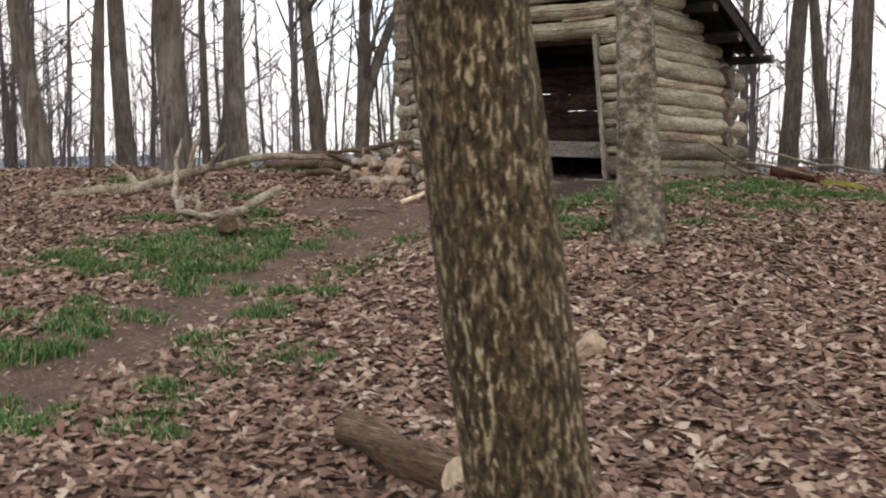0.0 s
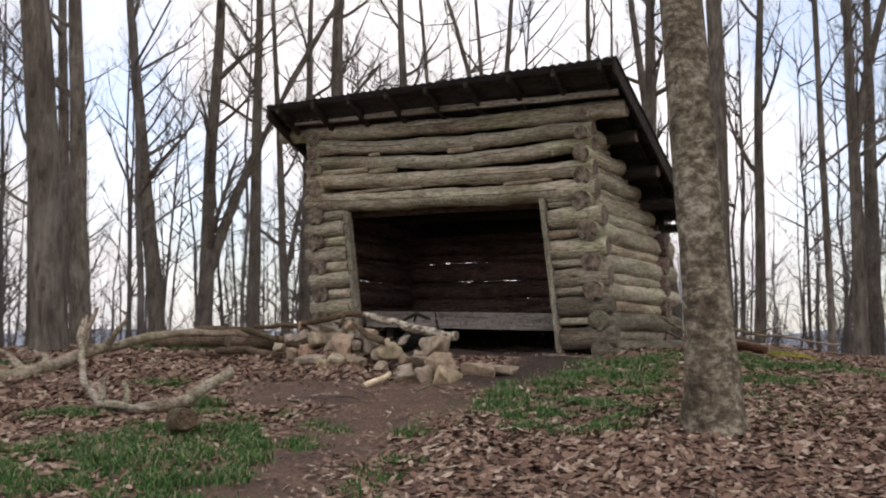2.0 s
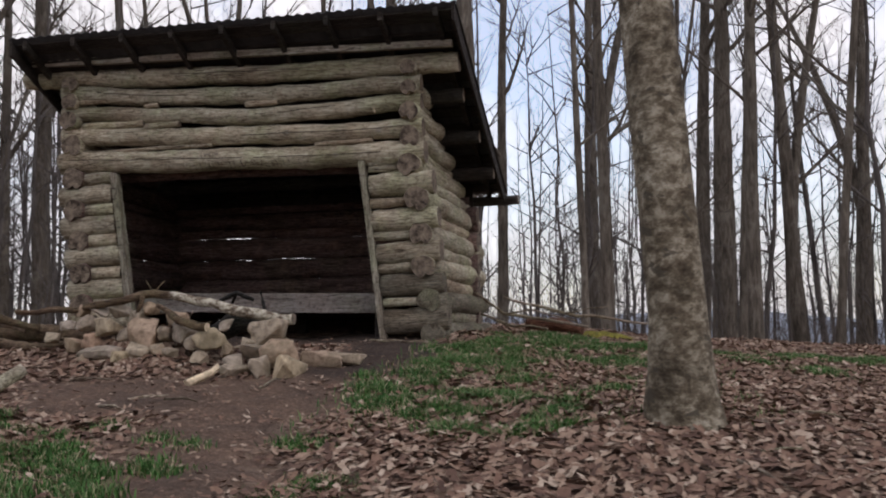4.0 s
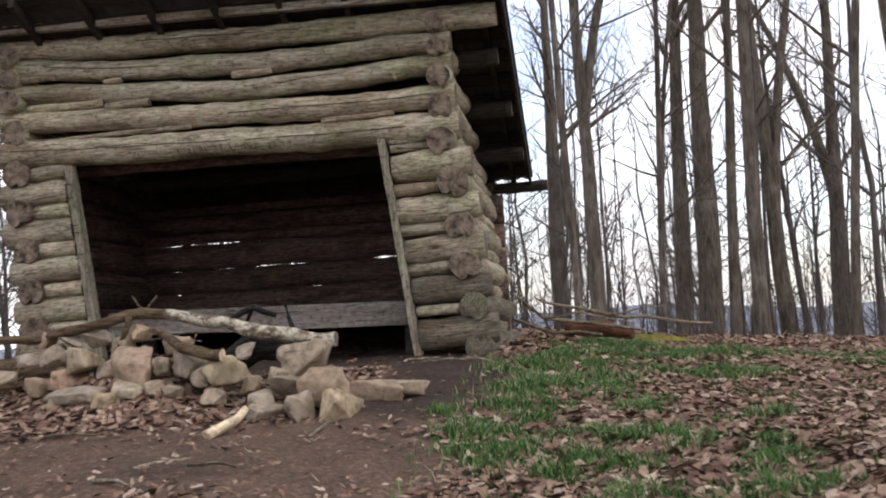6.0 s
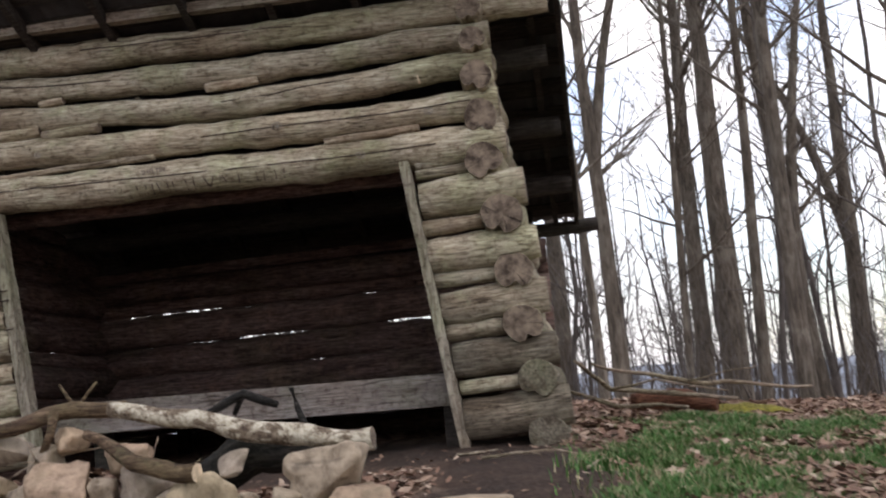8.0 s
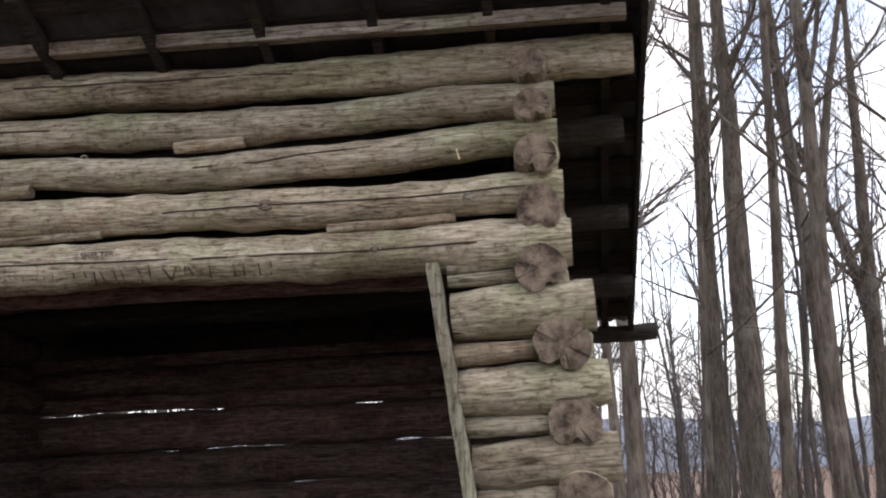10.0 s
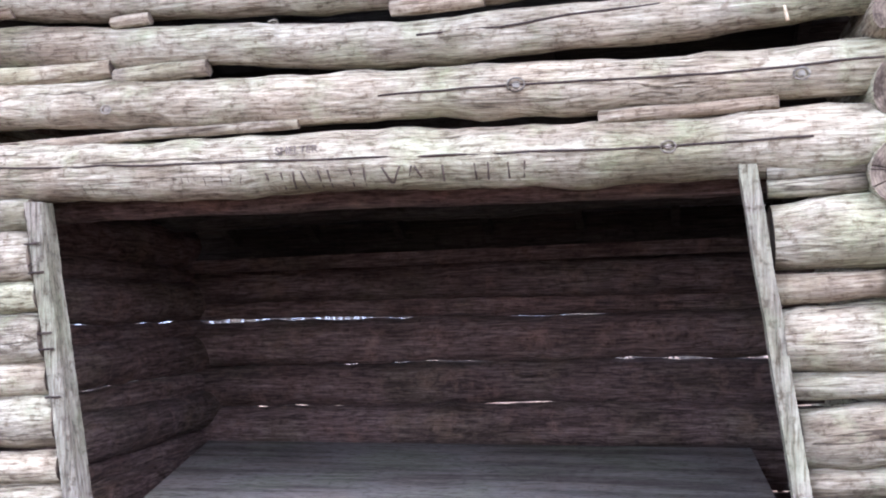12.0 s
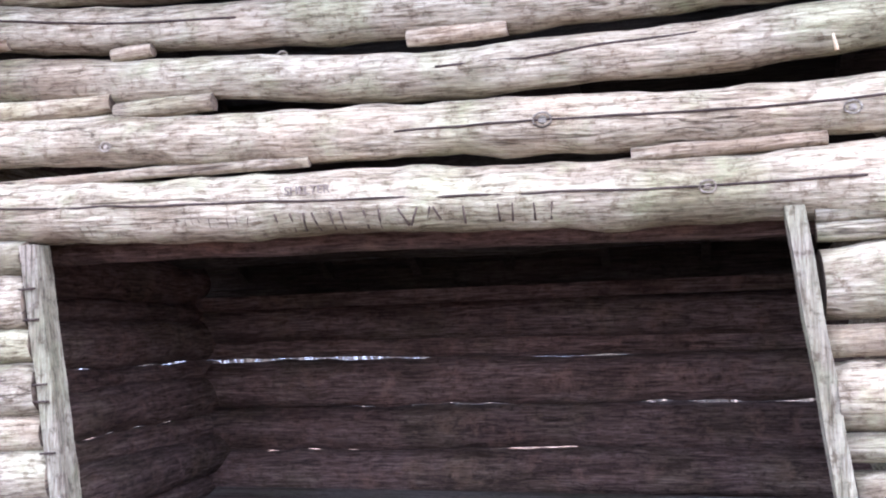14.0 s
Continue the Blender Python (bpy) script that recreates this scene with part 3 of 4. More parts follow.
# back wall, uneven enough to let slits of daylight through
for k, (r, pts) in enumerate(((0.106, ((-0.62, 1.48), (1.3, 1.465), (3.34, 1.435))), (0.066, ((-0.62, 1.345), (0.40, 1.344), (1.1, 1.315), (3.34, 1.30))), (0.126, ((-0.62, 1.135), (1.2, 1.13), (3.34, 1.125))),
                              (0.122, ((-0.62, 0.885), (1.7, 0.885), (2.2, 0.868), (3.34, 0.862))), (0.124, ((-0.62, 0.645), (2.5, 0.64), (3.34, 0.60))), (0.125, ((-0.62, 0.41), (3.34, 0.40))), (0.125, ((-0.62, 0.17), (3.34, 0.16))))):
    log([(x, 2.20 + (0.025 if k % 2 else -0.015), z) for x, z in pts], r, 75 + k, mat=SMOKED_SHADED, sides=20, wob=0.13)
# the second board is an added filler, shutting out sky under the roof
for name, y, z0, z1, mat in (("back_plate", 2.06, 1.555, 1.63, SMOKED_SHADED), ("back_board", 2.33, 1.50, 1.775, RAFTER)):
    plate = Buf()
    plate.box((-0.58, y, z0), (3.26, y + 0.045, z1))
    part(name, plate, mat, shelter, "board closing the top of the back wall, darkened for shade", smooth=False)
log([(-0.40, 0.30, 1.80), (3.05, 0.30, 1.755)], 0.06, 171, "inner_lintel", SMOKED_SHADED, label="smoke-browned pole behind the lintel, darkened for inside shade")
# split billets that chink the front wall
for k, (x0, x1, z, r) in enumerate(((1.40, 1.74, 2.415, 0.032), (-0.38, 0.30, 2.285, 0.042), (0.31, 0.69, 2.255, 0.034), (-0.42, 1.04, 2.018, 0.022), (2.12, 2.71, 1.97, 0.026), (-0.44, -0.12, 2.545, 0.034), (0.30, 0.46, 2.46, 0.026),
                                    (2.66, 2.97, 1.745, 0.024), (2.66, 2.97, 1.69, 0.032), (2.67, 3.03, 1.362, 0.05), (2.70, 3.07, 1.045, 0.047), (2.74, 3.10, 0.73, 0.052), (2.79, 3.14, 0.41, 0.045),
                                    (-0.36, -0.05, 1.74, 0.065), (-0.34, -0.02, 1.42, 0.062), (-0.31, 0.02, 1.11, 0.066), (-0.28, 0.06, 0.775, 0.066), (-0.26, 0.1, 0.46, 0.06))):
    log([(x0, 0.03, z), (x1, 0.03, z + 0.008)], r, 90 + k, "chinking_pole", POLE if k in (0, 1, 2, 3, 4, 5, 6, 9) else LOG, 9, 0.2)


def leaning_board(name, low, high, w, d, mat, label):
    buf = Buf()
    a, b = Vector(low), Vector(high)
    n = 10
    rows = []
    for i in range(n + 1):
        p = a.lerp(b, i / n)
        e = 0.004 * noise.noise(Vector((i * 0.8, p.x * 3, 1)))
        for dx, dy in ((-w / 2, 0), (w / 2, 0), (w / 2, d), (-w / 2, d)):
            buf.v.append((p.x + dx + e, p.y + dy, p.z))
    for i in range(n):
        for k in range(4):
            k2 = (k + 1) % 4
            buf.f.append((4 * i + k, 4 * i + k2, 4 * i + 4 + k2, 4 * i + 4 + k))
            buf.m.append(0)
    buf.f += [(3, 2, 1, 0), tuple(4 * n + k for k in range(4))]
    buf.m += [0, 0]
    return part(name, buf, mat, shelter, label, smooth=False)


JAMB = wood("grey_jamb_board", (0.12, 0.105, 0.09), (0.235, 0.22, 0.19), (0.36, 0.335, 0.295), (0.23, 0.25, 0.18), lichen=0.4, axis=2)
right_jamb = leaning_board("door_jamb", (2.79, -0.035, 0.07), (2.598, -0.035, 1.775), 0.058, 0.09, JAMB, "leaning grey board beside the opening")
left_jamb = leaning_board("door_jamb", (0.185, -0.03, 0.20), (-0.02, -0.03, 1.79), 0.066, 0.09, JAMB, "leaning grey board beside the opening")
for z in (1.63, 1.52, 1.29, 1.23, 1.05):
    nail = Buf()
    x = -0.02 + (1.79 - z) * 0.129
    nail.tube([(x - 0.05, -0.034, z), (x + 0.015, -0.036, z + 0.003)], [0.004, 0.004], 6)
    part("nail", nail, IRON, left_jamb, "bent rusty nail")

# sleeping platform
ply = Buf()
ply.v = [(0.22, 0.13, 0.56), (2.72, 0.13, 0.50), (2.72, 2.08, 0.53), (-0.32, 2.08, 0.58)]
ply.v += [(x, y, z - 0.03) for x, y, z in ply.v]
ply.f = [(0, 1, 2, 3), (7, 6, 5, 4), (0, 4, 5, 1), (1, 5, 6, 2), (2, 6, 7, 3), (3, 7, 4, 0)]
ply.m = [0] * 6
part("platform", ply, PLY, shelter, "worn grey plywood sleeping platform", smooth=False)
edge = Buf()
edge.v = [(0.22, 0.10, 0.565), (2.735, 0.10, 0.505), (2.735, 0.10, 0.315), (0.22, 0.10, 0.375)]
edge.v += [(x, y + 0.027, z) for x, y, z in edge.v]
edge.f = [(3, 2, 1, 0), (4, 5, 6, 7), (0, 1, 5, 4), (1, 2, 6, 5), (2, 3, 7, 6), (3, 0, 4, 7)]
edge.m = [0] * 6
part("platform_edge_board", edge, PLY, shelter, "grey front board of the sleeping platform", smooth=False)
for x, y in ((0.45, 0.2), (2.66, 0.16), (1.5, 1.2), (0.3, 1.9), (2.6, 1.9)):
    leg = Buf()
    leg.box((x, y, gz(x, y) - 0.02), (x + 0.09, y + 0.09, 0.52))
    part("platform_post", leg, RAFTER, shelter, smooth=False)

# roof
sheet = Buf()
cols, rows = 150, 6
for j in range(rows + 1):
    y = ROOF_Y + (2.54 - ROOF_Y) * j / rows
    for i in range(cols + 1):
        x = -0.93 + (3.64 + 0.93) * i / cols
        sheet.v.append((x, y, roof_z(y) + 0.011 * math.sin(x * 2 * math.pi / 0.10)))
top = len(sheet.v)
sheet.v += [(x, y, z - 0.008) for x, y, z in sheet.v]
for j in range(rows):
    for i in range(cols):
        q = (j * (cols + 1) + i, j * (cols + 1) + i + 1, (j + 1) * (cols + 1) + i + 1, (j + 1) * (cols + 1) + i)
        sheet.f += [q, tuple(top + k for k in reversed(q))]
        sheet.m += [0, 0]
for i in range(cols):
    sheet.f += [(i, top + i, top + i + 1, i + 1), (rows * (cols + 1) + i + 1, top + rows * (cols + 1) + i + 1, top + rows * (cols + 1) + i, rows * (cols + 1) + i)]
    sheet.m += [0, 0]
part("roof_sheet", sheet, ROOFING, shelter, "dark corrugated roofing")


def slope_beam(name, x0, x1, deep, ya, yb, mat, drop=0.022, label=""):
    buf = Buf()
    for y in (ya, yb):
        for x, dz in ((x0, 0), (x1, 0), (x1, -deep), (x0, -deep)):
            buf.v.append((x, y, roof_z(y) - drop + dz))
    buf.f = [(0, 1, 2, 3), (7, 6, 5, 4), (0, 4, 5, 1), (1, 5, 6, 2), (2, 6, 7, 3), (3, 7, 4, 0)]
    buf.m = [0] * 6
    part(name, buf, mat, shelter, label, smooth=False)


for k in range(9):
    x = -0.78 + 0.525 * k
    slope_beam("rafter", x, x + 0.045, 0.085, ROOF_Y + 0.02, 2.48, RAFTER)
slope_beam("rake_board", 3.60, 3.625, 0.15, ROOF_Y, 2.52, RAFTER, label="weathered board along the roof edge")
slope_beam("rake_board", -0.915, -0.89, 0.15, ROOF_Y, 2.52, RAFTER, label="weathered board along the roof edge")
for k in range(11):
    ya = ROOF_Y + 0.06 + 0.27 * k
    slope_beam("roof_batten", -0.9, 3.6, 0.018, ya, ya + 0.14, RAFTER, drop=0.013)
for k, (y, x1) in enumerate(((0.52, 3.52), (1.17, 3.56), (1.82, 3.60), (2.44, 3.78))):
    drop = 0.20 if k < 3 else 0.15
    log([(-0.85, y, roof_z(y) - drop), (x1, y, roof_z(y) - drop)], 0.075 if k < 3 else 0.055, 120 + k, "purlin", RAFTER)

eave = Buf()
for i in range(25):
    x = -1.02 + 4.55 * i / 24
    z = 2.925 - 0.115 * i / 24 + 0.006 * noise.noise(Vector((x * 1.7, 3, 1)))
    for dy, dz in ((-0.115, 0.0), (-0.115, 0.062), (-0.05, 0.062), (-0.05, 0.0)):
        eave.v.append((x, dy, z + dz))
for i in range(24):
    for k in range(4):
        eave.f.append((4 * i + k, 4 * i + (k + 1) % 4, 4 * i + 4 + (k + 1) % 4, 4 * i + 4 + k))
        eave.m.append(0)
eave.f += [(3, 2, 1, 0), (96, 97, 98, 99)]
eave.m += [0, 0]
part("eave_board", eave, PLANK, shelter, "grey plank laid along the roof plate", smooth=False)

# worn carving along the lintel: plain knife strokes
random.seed(5)


SKIN = [[ob.matrix_basis @ v.co for v in ob.data.vertices] for ob in FRONT]


def on_face(x, z, out=0.0):
    """The point of the front logs' weathered face at this x and height."""
    best, y = 9.0, -0.03
    for skin in SKIN:
        for v in skin:
            d = abs(v.x - x) * 0.5 + abs(v.z - z)
            if v.y < 0.07 and d < best:
                best, y = d, v.y
    return Vector((x, y - out, z))


def stroke(pts, r, name="carving", mat=CARVED, sides=5):
    pts = [on_face(p[0], p[2], r * 0.2) for p in pts]
    for k in range(1, len(pts) - 1):
        pts[k].y = (pts[k - 1].y + pts[k].y * 2 + pts[k + 1].y) / 4
    buf = Buf()
    buf.tube(pts, [r] * len(pts), sides)
    part(name, buf, mat, shelter)


for off, lean in ((0.0, 0), (0.055, 0), (0.10, 0.006), (0.14, -0.006), (0.20, 0), (0.235, 0), (0.315, 0), (0.365, 0.004), (0.45, -0.014), (0.485, 0.014), (0.53, 0.012), (0.565, -0.012), (0.65, 0), (0.765, 0), (0.81, 0.003), (0.88, 0), (0.935, 0.004)):
    x = 0.93 + off
    zc = 1.816 - off * 0.012
    stroke([(x - lean, -0.046, zc - 0.027), (x, -0.049, zc), (x + lean, -0.046, zc + 0.027)], 0.0038)
for k in range(20):
    x = 0.20 + 0.033 * k
    stroke([(x, -0.043, 1.812 + random.uniform(-0.006, 0.006)), (x + random.choice((0, 0.01, -0.008)), -0.044, 1.842)], 0.0015, sides=4)
words = bpy.data.curves.new("lettering", "FONT")
words.body, words.size, words.extrude = "SHELTER", 0.042, 0.004
words.materials.append(SCRATCH)
lettering = new("lettering", words)
lettering.parent = shelter
lettering.matrix_local = pose(0.97, on_face(1.05, 1.92).y - 0.001, 1.905, 90, 0, 0)
tagged(lettering, "faint scratched lettering on the lintel log")
# long drying cracks and knots in the front logs
for pts in ([(-0.5, -0.036, 1.945), (0.0, -0.040, 1.915), (0.6, -0.042, 1.895), (1.2, -0.043, 1.878), (1.8, -0.043, 1.862), (2.33, -0.043, 1.847), (2.9, -0.042, 1.852)],
            [(1.35, -0.022, 2.10), (1.84, -0.026, 2.094), (2.3, -0.025, 2.085), (2.7, -0.025, 2.085), (3.1, -0.025, 2.095)],
            [(1.5, -0.012, 2.305), (1.8, -0.012, 2.30), (2.05, -0.013, 2.325), (2.4, -0.013, 2.34)],
            [(-0.2, -0.016, 2.63), (0.3, -0.016, 2.57), (0.9, -0.016, 2.53)], [(0.6, -0.005, 2.77), (1.4, -0.006, 2.74), (2.1, -0.006, 2.72)]):
    fine = []
    for a, b in zip(pts[:-1], pts[1:]):
        for t in range(6):
            c = Vector(a).lerp(Vector(b), t / 6)
            c.z += 0.007 * noise.noise(Vector((c.x * 5, c.z * 9, 0))) + 0.003 * noise.noise(Vector((c.x * 23, 4, 0)))
            fine.append(c)
    stroke(fine, 0.0042, "crack", IRON, 6)
for x, z, r in ((2.348, 1.847, 0.020), (1.849, 2.094, 0.024), (2.78, 2.06, 0.02), (0.95, 2.40, 0.016), (0.3, 2.12, 0.016), (1.2, 2.56, 0.018)):
    kb = Buf()
    y0 = on_face(x, z).y
    ring = [(x + r * math.cos(a * 0.5236) * 1.25, y0 - 0.006, z + r * math.sin(a * 0.5236)) for a in range(13)]
    kb.tube(ring, [0.0035] * 13, 6, False)
    kb.tube([(x, y0 + 0.02, z), (x, y0 - 0.005, z)], [r * 0.8, r * 0.55], 10)
    part("knot", kb, PLANK, shelter)
chip = Buf()
chip.tube([(2.745, -0.03, 2.235), (2.735, -0.035, 2.285)], [0.007, 0.004], 6)
part("wood_splinter", chip, CHIP, shelter)


# ---------------------------------------------------------------- fire ring
def stone(at, size, seed, turn=0.0, tilt=0.0):
    """An angular field stone: a worn convex block."""
    bm = bmesh.new()
    rng = random.Random(seed)
    for i in range(15):
        p = Vector((rng.uniform(-1, 1), rng.uniform(-1, 1), rng.uniform(-1, 1)))
        p /= max(abs(p.x), abs(p.y), abs(p.z)) ** 0.8 * p.length ** 0.2
        bm.verts.new(p)
    bm.verts.ensure_lookup_table()
    hull = bmesh.ops.convex_hull(bm, input=bm.verts[:])
    loose = [v for v in bm.verts if not v.link_faces]
    bmesh.ops.delete(bm, geom=loose, context="VERTS")
    bmesh.ops.dissolve_limit(bm, angle_limit=radians(14), verts=bm.verts[:], edges=bm.edges[:])
    bmesh.ops.bevel(bm, geom=bm.edges[:], offset=0.11, segments=2, affect="EDGES", profile=0.6)
    bmesh.ops.triangulate(bm, faces=bm.faces[:])
    for i in range(2):
        bmesh.ops.subdivide_edges(bm, edges=[e for e in bm.edges if e.calc_length() > 0.25], cuts=1, use_grid_fill=True)
        bmesh.ops.triangulate(bm, faces=bm.faces[:])
    for v in bm.verts:
        p = v.co.copy()
        p *= 1 + 0.10 * noise.noise(p * 2.2 + Vector((seed, 0, 0))) + 0.06 * noise.noise(p * 6 + Vector((seed, 3, 0)))
        v.co = Vector((p.x * size[0], p.y * size[1], p.z * size[2])) * 0.50
    bmesh.ops.recalc_face_normals(bm, faces=bm.faces[:])
    me = bpy.data.meshes.new("stone")
    bm.to_mesh(me)
    bm.free()
    me.materials.append(STONE)
    for p in me.polygons:
        p.use_smooth = True
    ob = new("stone", me)
    ob.matrix_world = pose(*at, tilt, tilt * 0.6, turn)
    return tagged(ob, "rough sandstone of a tumbled fire ring", "stone", "stones of the fire ring")


RING = ((1.63, 0.17, 0.26, 0.23), (1.94, 0.19, 0.18, 0.16), (1.30, 0.24, 0.25, 0.14), (1.49, 0.31, 0.13, 0.11), (1.33, 0.35, 0.14, 0.1), (2.16, 0.13, 0.26, 0.15), (1.83, 0.28, 0.16, 0.1),
        (2.62, 0.16, 0.32, 0.18), (2.51, 0.04, 0.22, 0.13), (2.70, 0.02, 0.23, 0.19), (2.37, -0.05, 0.21, 0.12), (2.41, -0.15, 0.21, 0.11), (2.60, -0.14, 0.14, 0.18), (2.80, -0.11, 0.26, 0.18),
        (1.33, -0.02, 0.31, 0.11), (1.61, 0.02, 0.20, 0.10), (1.50, -0.09, 0.21, 0.09), (1.19, 0.13, 0.13, 0.11), (1.99, 0.11, 0.14, 0.1), (2.28, 0.05, 0.11, 0.08), (2.45, 0.10, 0.12, 0.09), (1.05, 0.10, 0.16, 0.1), (1.75, 0.06, 0.13, 0.09), (2.1, 0.0, 0.12, 0.08),
        (1.08, 0.27, 0.17, 0.12), (1.17, 0.36, 0.13, 0.1), (0.95, 0.24, 0.13, 0.1), (1.44, 0.18, 0.14, 0.1), (1.02, 0.36, 0.11, 0.09), (1.76, 0.17, 0.13, 0.1), (1.56, 0.37, 0.15, 0.09), (0.84, 0.16, 0.11, 0.08), (1.22, -0.08, 0.12, 0.07), (2.22, 0.24, 0.13, 0.1), (1.86, 0.03, 0.11, 0.07))
for k, (x, z, w, h) in enumerate(RING):
    y = -2.62 + (z + 0.15) * 0.72
    floor_z = gz(x, y)
    stone((x, y, max(z, floor_z + h * 0.25)), (w * 1.15, w * (0.95 + 0.25 * math.sin(k * 2.3)), h * 1.15), 200 + k, k * 47, 10 * math.sin(k * 1.7))
stone((3.0, -1.98, gz(3.0, -1.98) + 0.05), (0.36, 0.22, 0.10), 240, 20, 4)
stone((2.93, -2.22, gz(2.93, -2.22) + 0.06), (0.30, 0.22, 0.15), 241, -15, 0)
stone((6.25, -6.02, gz(6.25, -6.02) + 0.03), (0.26, 0.22, 0.20), 247, 40, 8)
for k in range(22):
    rng = random.Random(900 + k)
    x, y = rng.uniform(0.7, 2.6), rng.uniform(-2.75, -1.5)
    s = rng.uniform(0.05, 0.11)
    stone((x, y, gz(x, y) + s * 0.2), (s, s * 0.9, s * 0.7), 250 + k, rng.uniform(0, 360), 15)


def stick(name, pts, radii, mat, label, category, group="", sides=8, wob=0.32, seed=0, branches=(), end=None):
    """A stick or bough through its points, with side branches in the same piece of wood."""
    buf = Buf()

    def dense(p, r):
        q, rr = [], []
        for i in range(len(p) - 1):
            a, b = Vector(p[i]), Vector(p[i + 1])
            n = max(2, int((b - a).length / 0.06))
            for j in range(n):
                t = j / n
                c = a.lerp(b, t)
                c += Vector((noise.noise(c * 4 + Vector((seed, 1, 0))), noise.noise(c * 4 + Vector((seed, 5, 0))), noise.noise(c * 4 + Vector((seed, 9, 0))))) * 0.03
                q.append(c)
                rr.append(r[i] + (r[i + 1] - r[i]) * t)
        return q + [Vector(p[-1])], rr + [r[-1]]

    q, rr = dense(pts, radii)
    buf.tube(q, rr, sides, True, wob, seed, 1)
    for bp, br in branches:
        q, rr = dense(bp, br)
        buf.tube(q, rr, max(5, sides - 2), True, wob, seed + 3, 1)
    return single(name, buf, [mat, end or mat], label, category, group)


stick("fire_log", [(1.74, -2.27, 0.465), (2.13, -2.26, 0.37), (2.42, -2.25, 0.305), (2.72, -2.24, 0.265)], [0.030, 0.037, 0.041, 0.040], PATCHY, "pale lichened log laid across the fire ring", "log", sides=12, seed=3, end=END)
stick("burnt_branch", [(0.45, -2.3, 0.36), (1.0, -2.3, 0.36), (1.31, -2.28, 0.44), (1.62, -2.27, 0.48), (1.80, -2.26, 0.46)], [0.02, 0.026, 0.028, 0.032, 0.032], ROTTEN, "dark crooked branch on the fire ring", "branch", seed=4, branches=(([(1.55, -2.3, 0.47), (1.50, -2.32, 0.33)], [0.022, 0.015]), ([(1.62, -2.27, 0.48), (1.54, -2.25, 0.58)], [0.009, 0.005]), ([(1.62, -2.27, 0.48), (1.68, -2.23, 0.575)], [0.009, 0.005])))
stick("charred_log", [(2.02, -2.12, 0.16), (2.25, -2.1, 0.26), (2.46, -2.1, 0.20)], [0.07, 0.09, 0.07], CHAR, "charred log end in the fire ring", "log", sides=10, seed=6)
stick("burnt_stick", [(1.70, -2.42, 0.38), (1.92, -2.5, 0.27), (2.16, -2.52, 0.22)], [0.018, 0.03, 0.034], ROTTEN, "dark burnt stick with a pale end", "stick", seed=7, end=CHIP)
stick("burnt_stick", [(1.98, -2.0, 0.40), (2.18, -2.02, 0.47), (2.30, -1.98, 0.42)], [0.016, 0.02, 0.012], CHAR, "black forked stick in the fire ring", "stick", seed=8, branches=(([(2.18, -2.02, 0.47), (2.12, -1.98, 0.40)], [0.014, 0.01]), ([(2.36, -2.0, 0.48), (2.42, -2.05, 0.33)], [0.012, 0.016])))
stick("split_kindling", [(2.27, -3.05, -0.15), (2.33, -2.96, -0.10), (2.39, -2.84, -0.05)], [0.034, 0.028, 0.022], CHIP, "pale freshly split stick of firewood", "stick", seed=9, sides=5)

# ---------------------------------------------------------------- dead wood on the slope
stick("fallen_bough", [(-1.35, -4.75, -0.16), (-0.78, -4.05, -0.06), (-0.92, -3.35, 0.06), (-0.95, -2.85, 0.18), (-0.74, -2.48, 0.27), (-0.52, -2.14, 0.31), (-0.27, -1.75, 0.30), (0.0, -1.5, 0.22)], [0.05, 0.066, 0.06, 0.05, 0.045, 0.042, 0.036, 0.026], DEAD, "long bleached fallen bough on the bank", "bough", sides=12, seed=11,
      branches=(([(-0.95, -3.2, 0.08), (-0.90, -3.22, 0.30), (-0.82, -3.15, 0.56)], [0.05, 0.034, 0.018]), ([(-0.93, -3.0, 0.14), (-0.75, -2.95, 0.34), (-0.68, -2.9, 0.44)], [0.034, 0.026, 0.018]), ([(-0.78, -4.05, -0.04), (-1.05, -4.0, 0.12), (-1.2, -4.1, 0.24)], [0.04, 0.025, 0.01]), ([(-0.85, -3.7, 0.0), (-1.4, -3.3, 0.08), (-1.9, -3.0, 0.12)], [0.04, 0.032, 0.016])))
stick("fallen_bough", [(-1.0, -1.75, 0.30), (-0.6, -1.85, 0.36), (-0.2, -1.65, 0.34), (0.2, -1.6, 0.24)], [0.03, 0.036, 0.036, 0.03], ROTTEN, "dark rotten bough lying on the crest", "bough", sides=10, seed=41)
stick("antler_branch", [(-0.02, -4.0, 0.46), (0.06, -4.12, 0.24), (0.16, -4.2, 0.05), (0.55, -4.5, -0.14), (1.0, -4.75, -0.24), (1.35, -4.8, -0.25), (1.58, -4.72, -0.25), (1.70, -4.55, -0.20), (1.76, -4.4, -0.10), (1.86, -4.25, 0.01)], [0.012, 0.02, 0.026, 0.029, 0.031, 0.034, 0.046, 0.045, 0.042, 0.036], BONE, "bleached antler-shaped dead branch on the grass", "branch", sides=9, seed=12,
      branches=(([(1.0, -4.75, -0.24), (0.98, -4.72, -0.08), (1.0, -4.7, -0.02)], [0.03, 0.025, 0.018]), ([(1.28, -4.78, -0.24), (1.26, -4.76, -0.12), (1.22, -4.74, -0.06)], [0.026, 0.02, 0.012]), ([(0.1, -4.15, 0.15), (-0.1, -4.0, 0.28), (-0.22, -3.85, 0.48)], [0.022, 0.018, 0.008])))
stick("rotten_stump", [(1.98, -4.98, -0.40), (2.12, -5.1, -0.30), (2.28, -5.2, -0.27)], [0.07, 0.095, 0.07], ROTTEN, "small crumbling stump of a dead branch", "stump", sides=10, seed=13, end=ROTTEN)
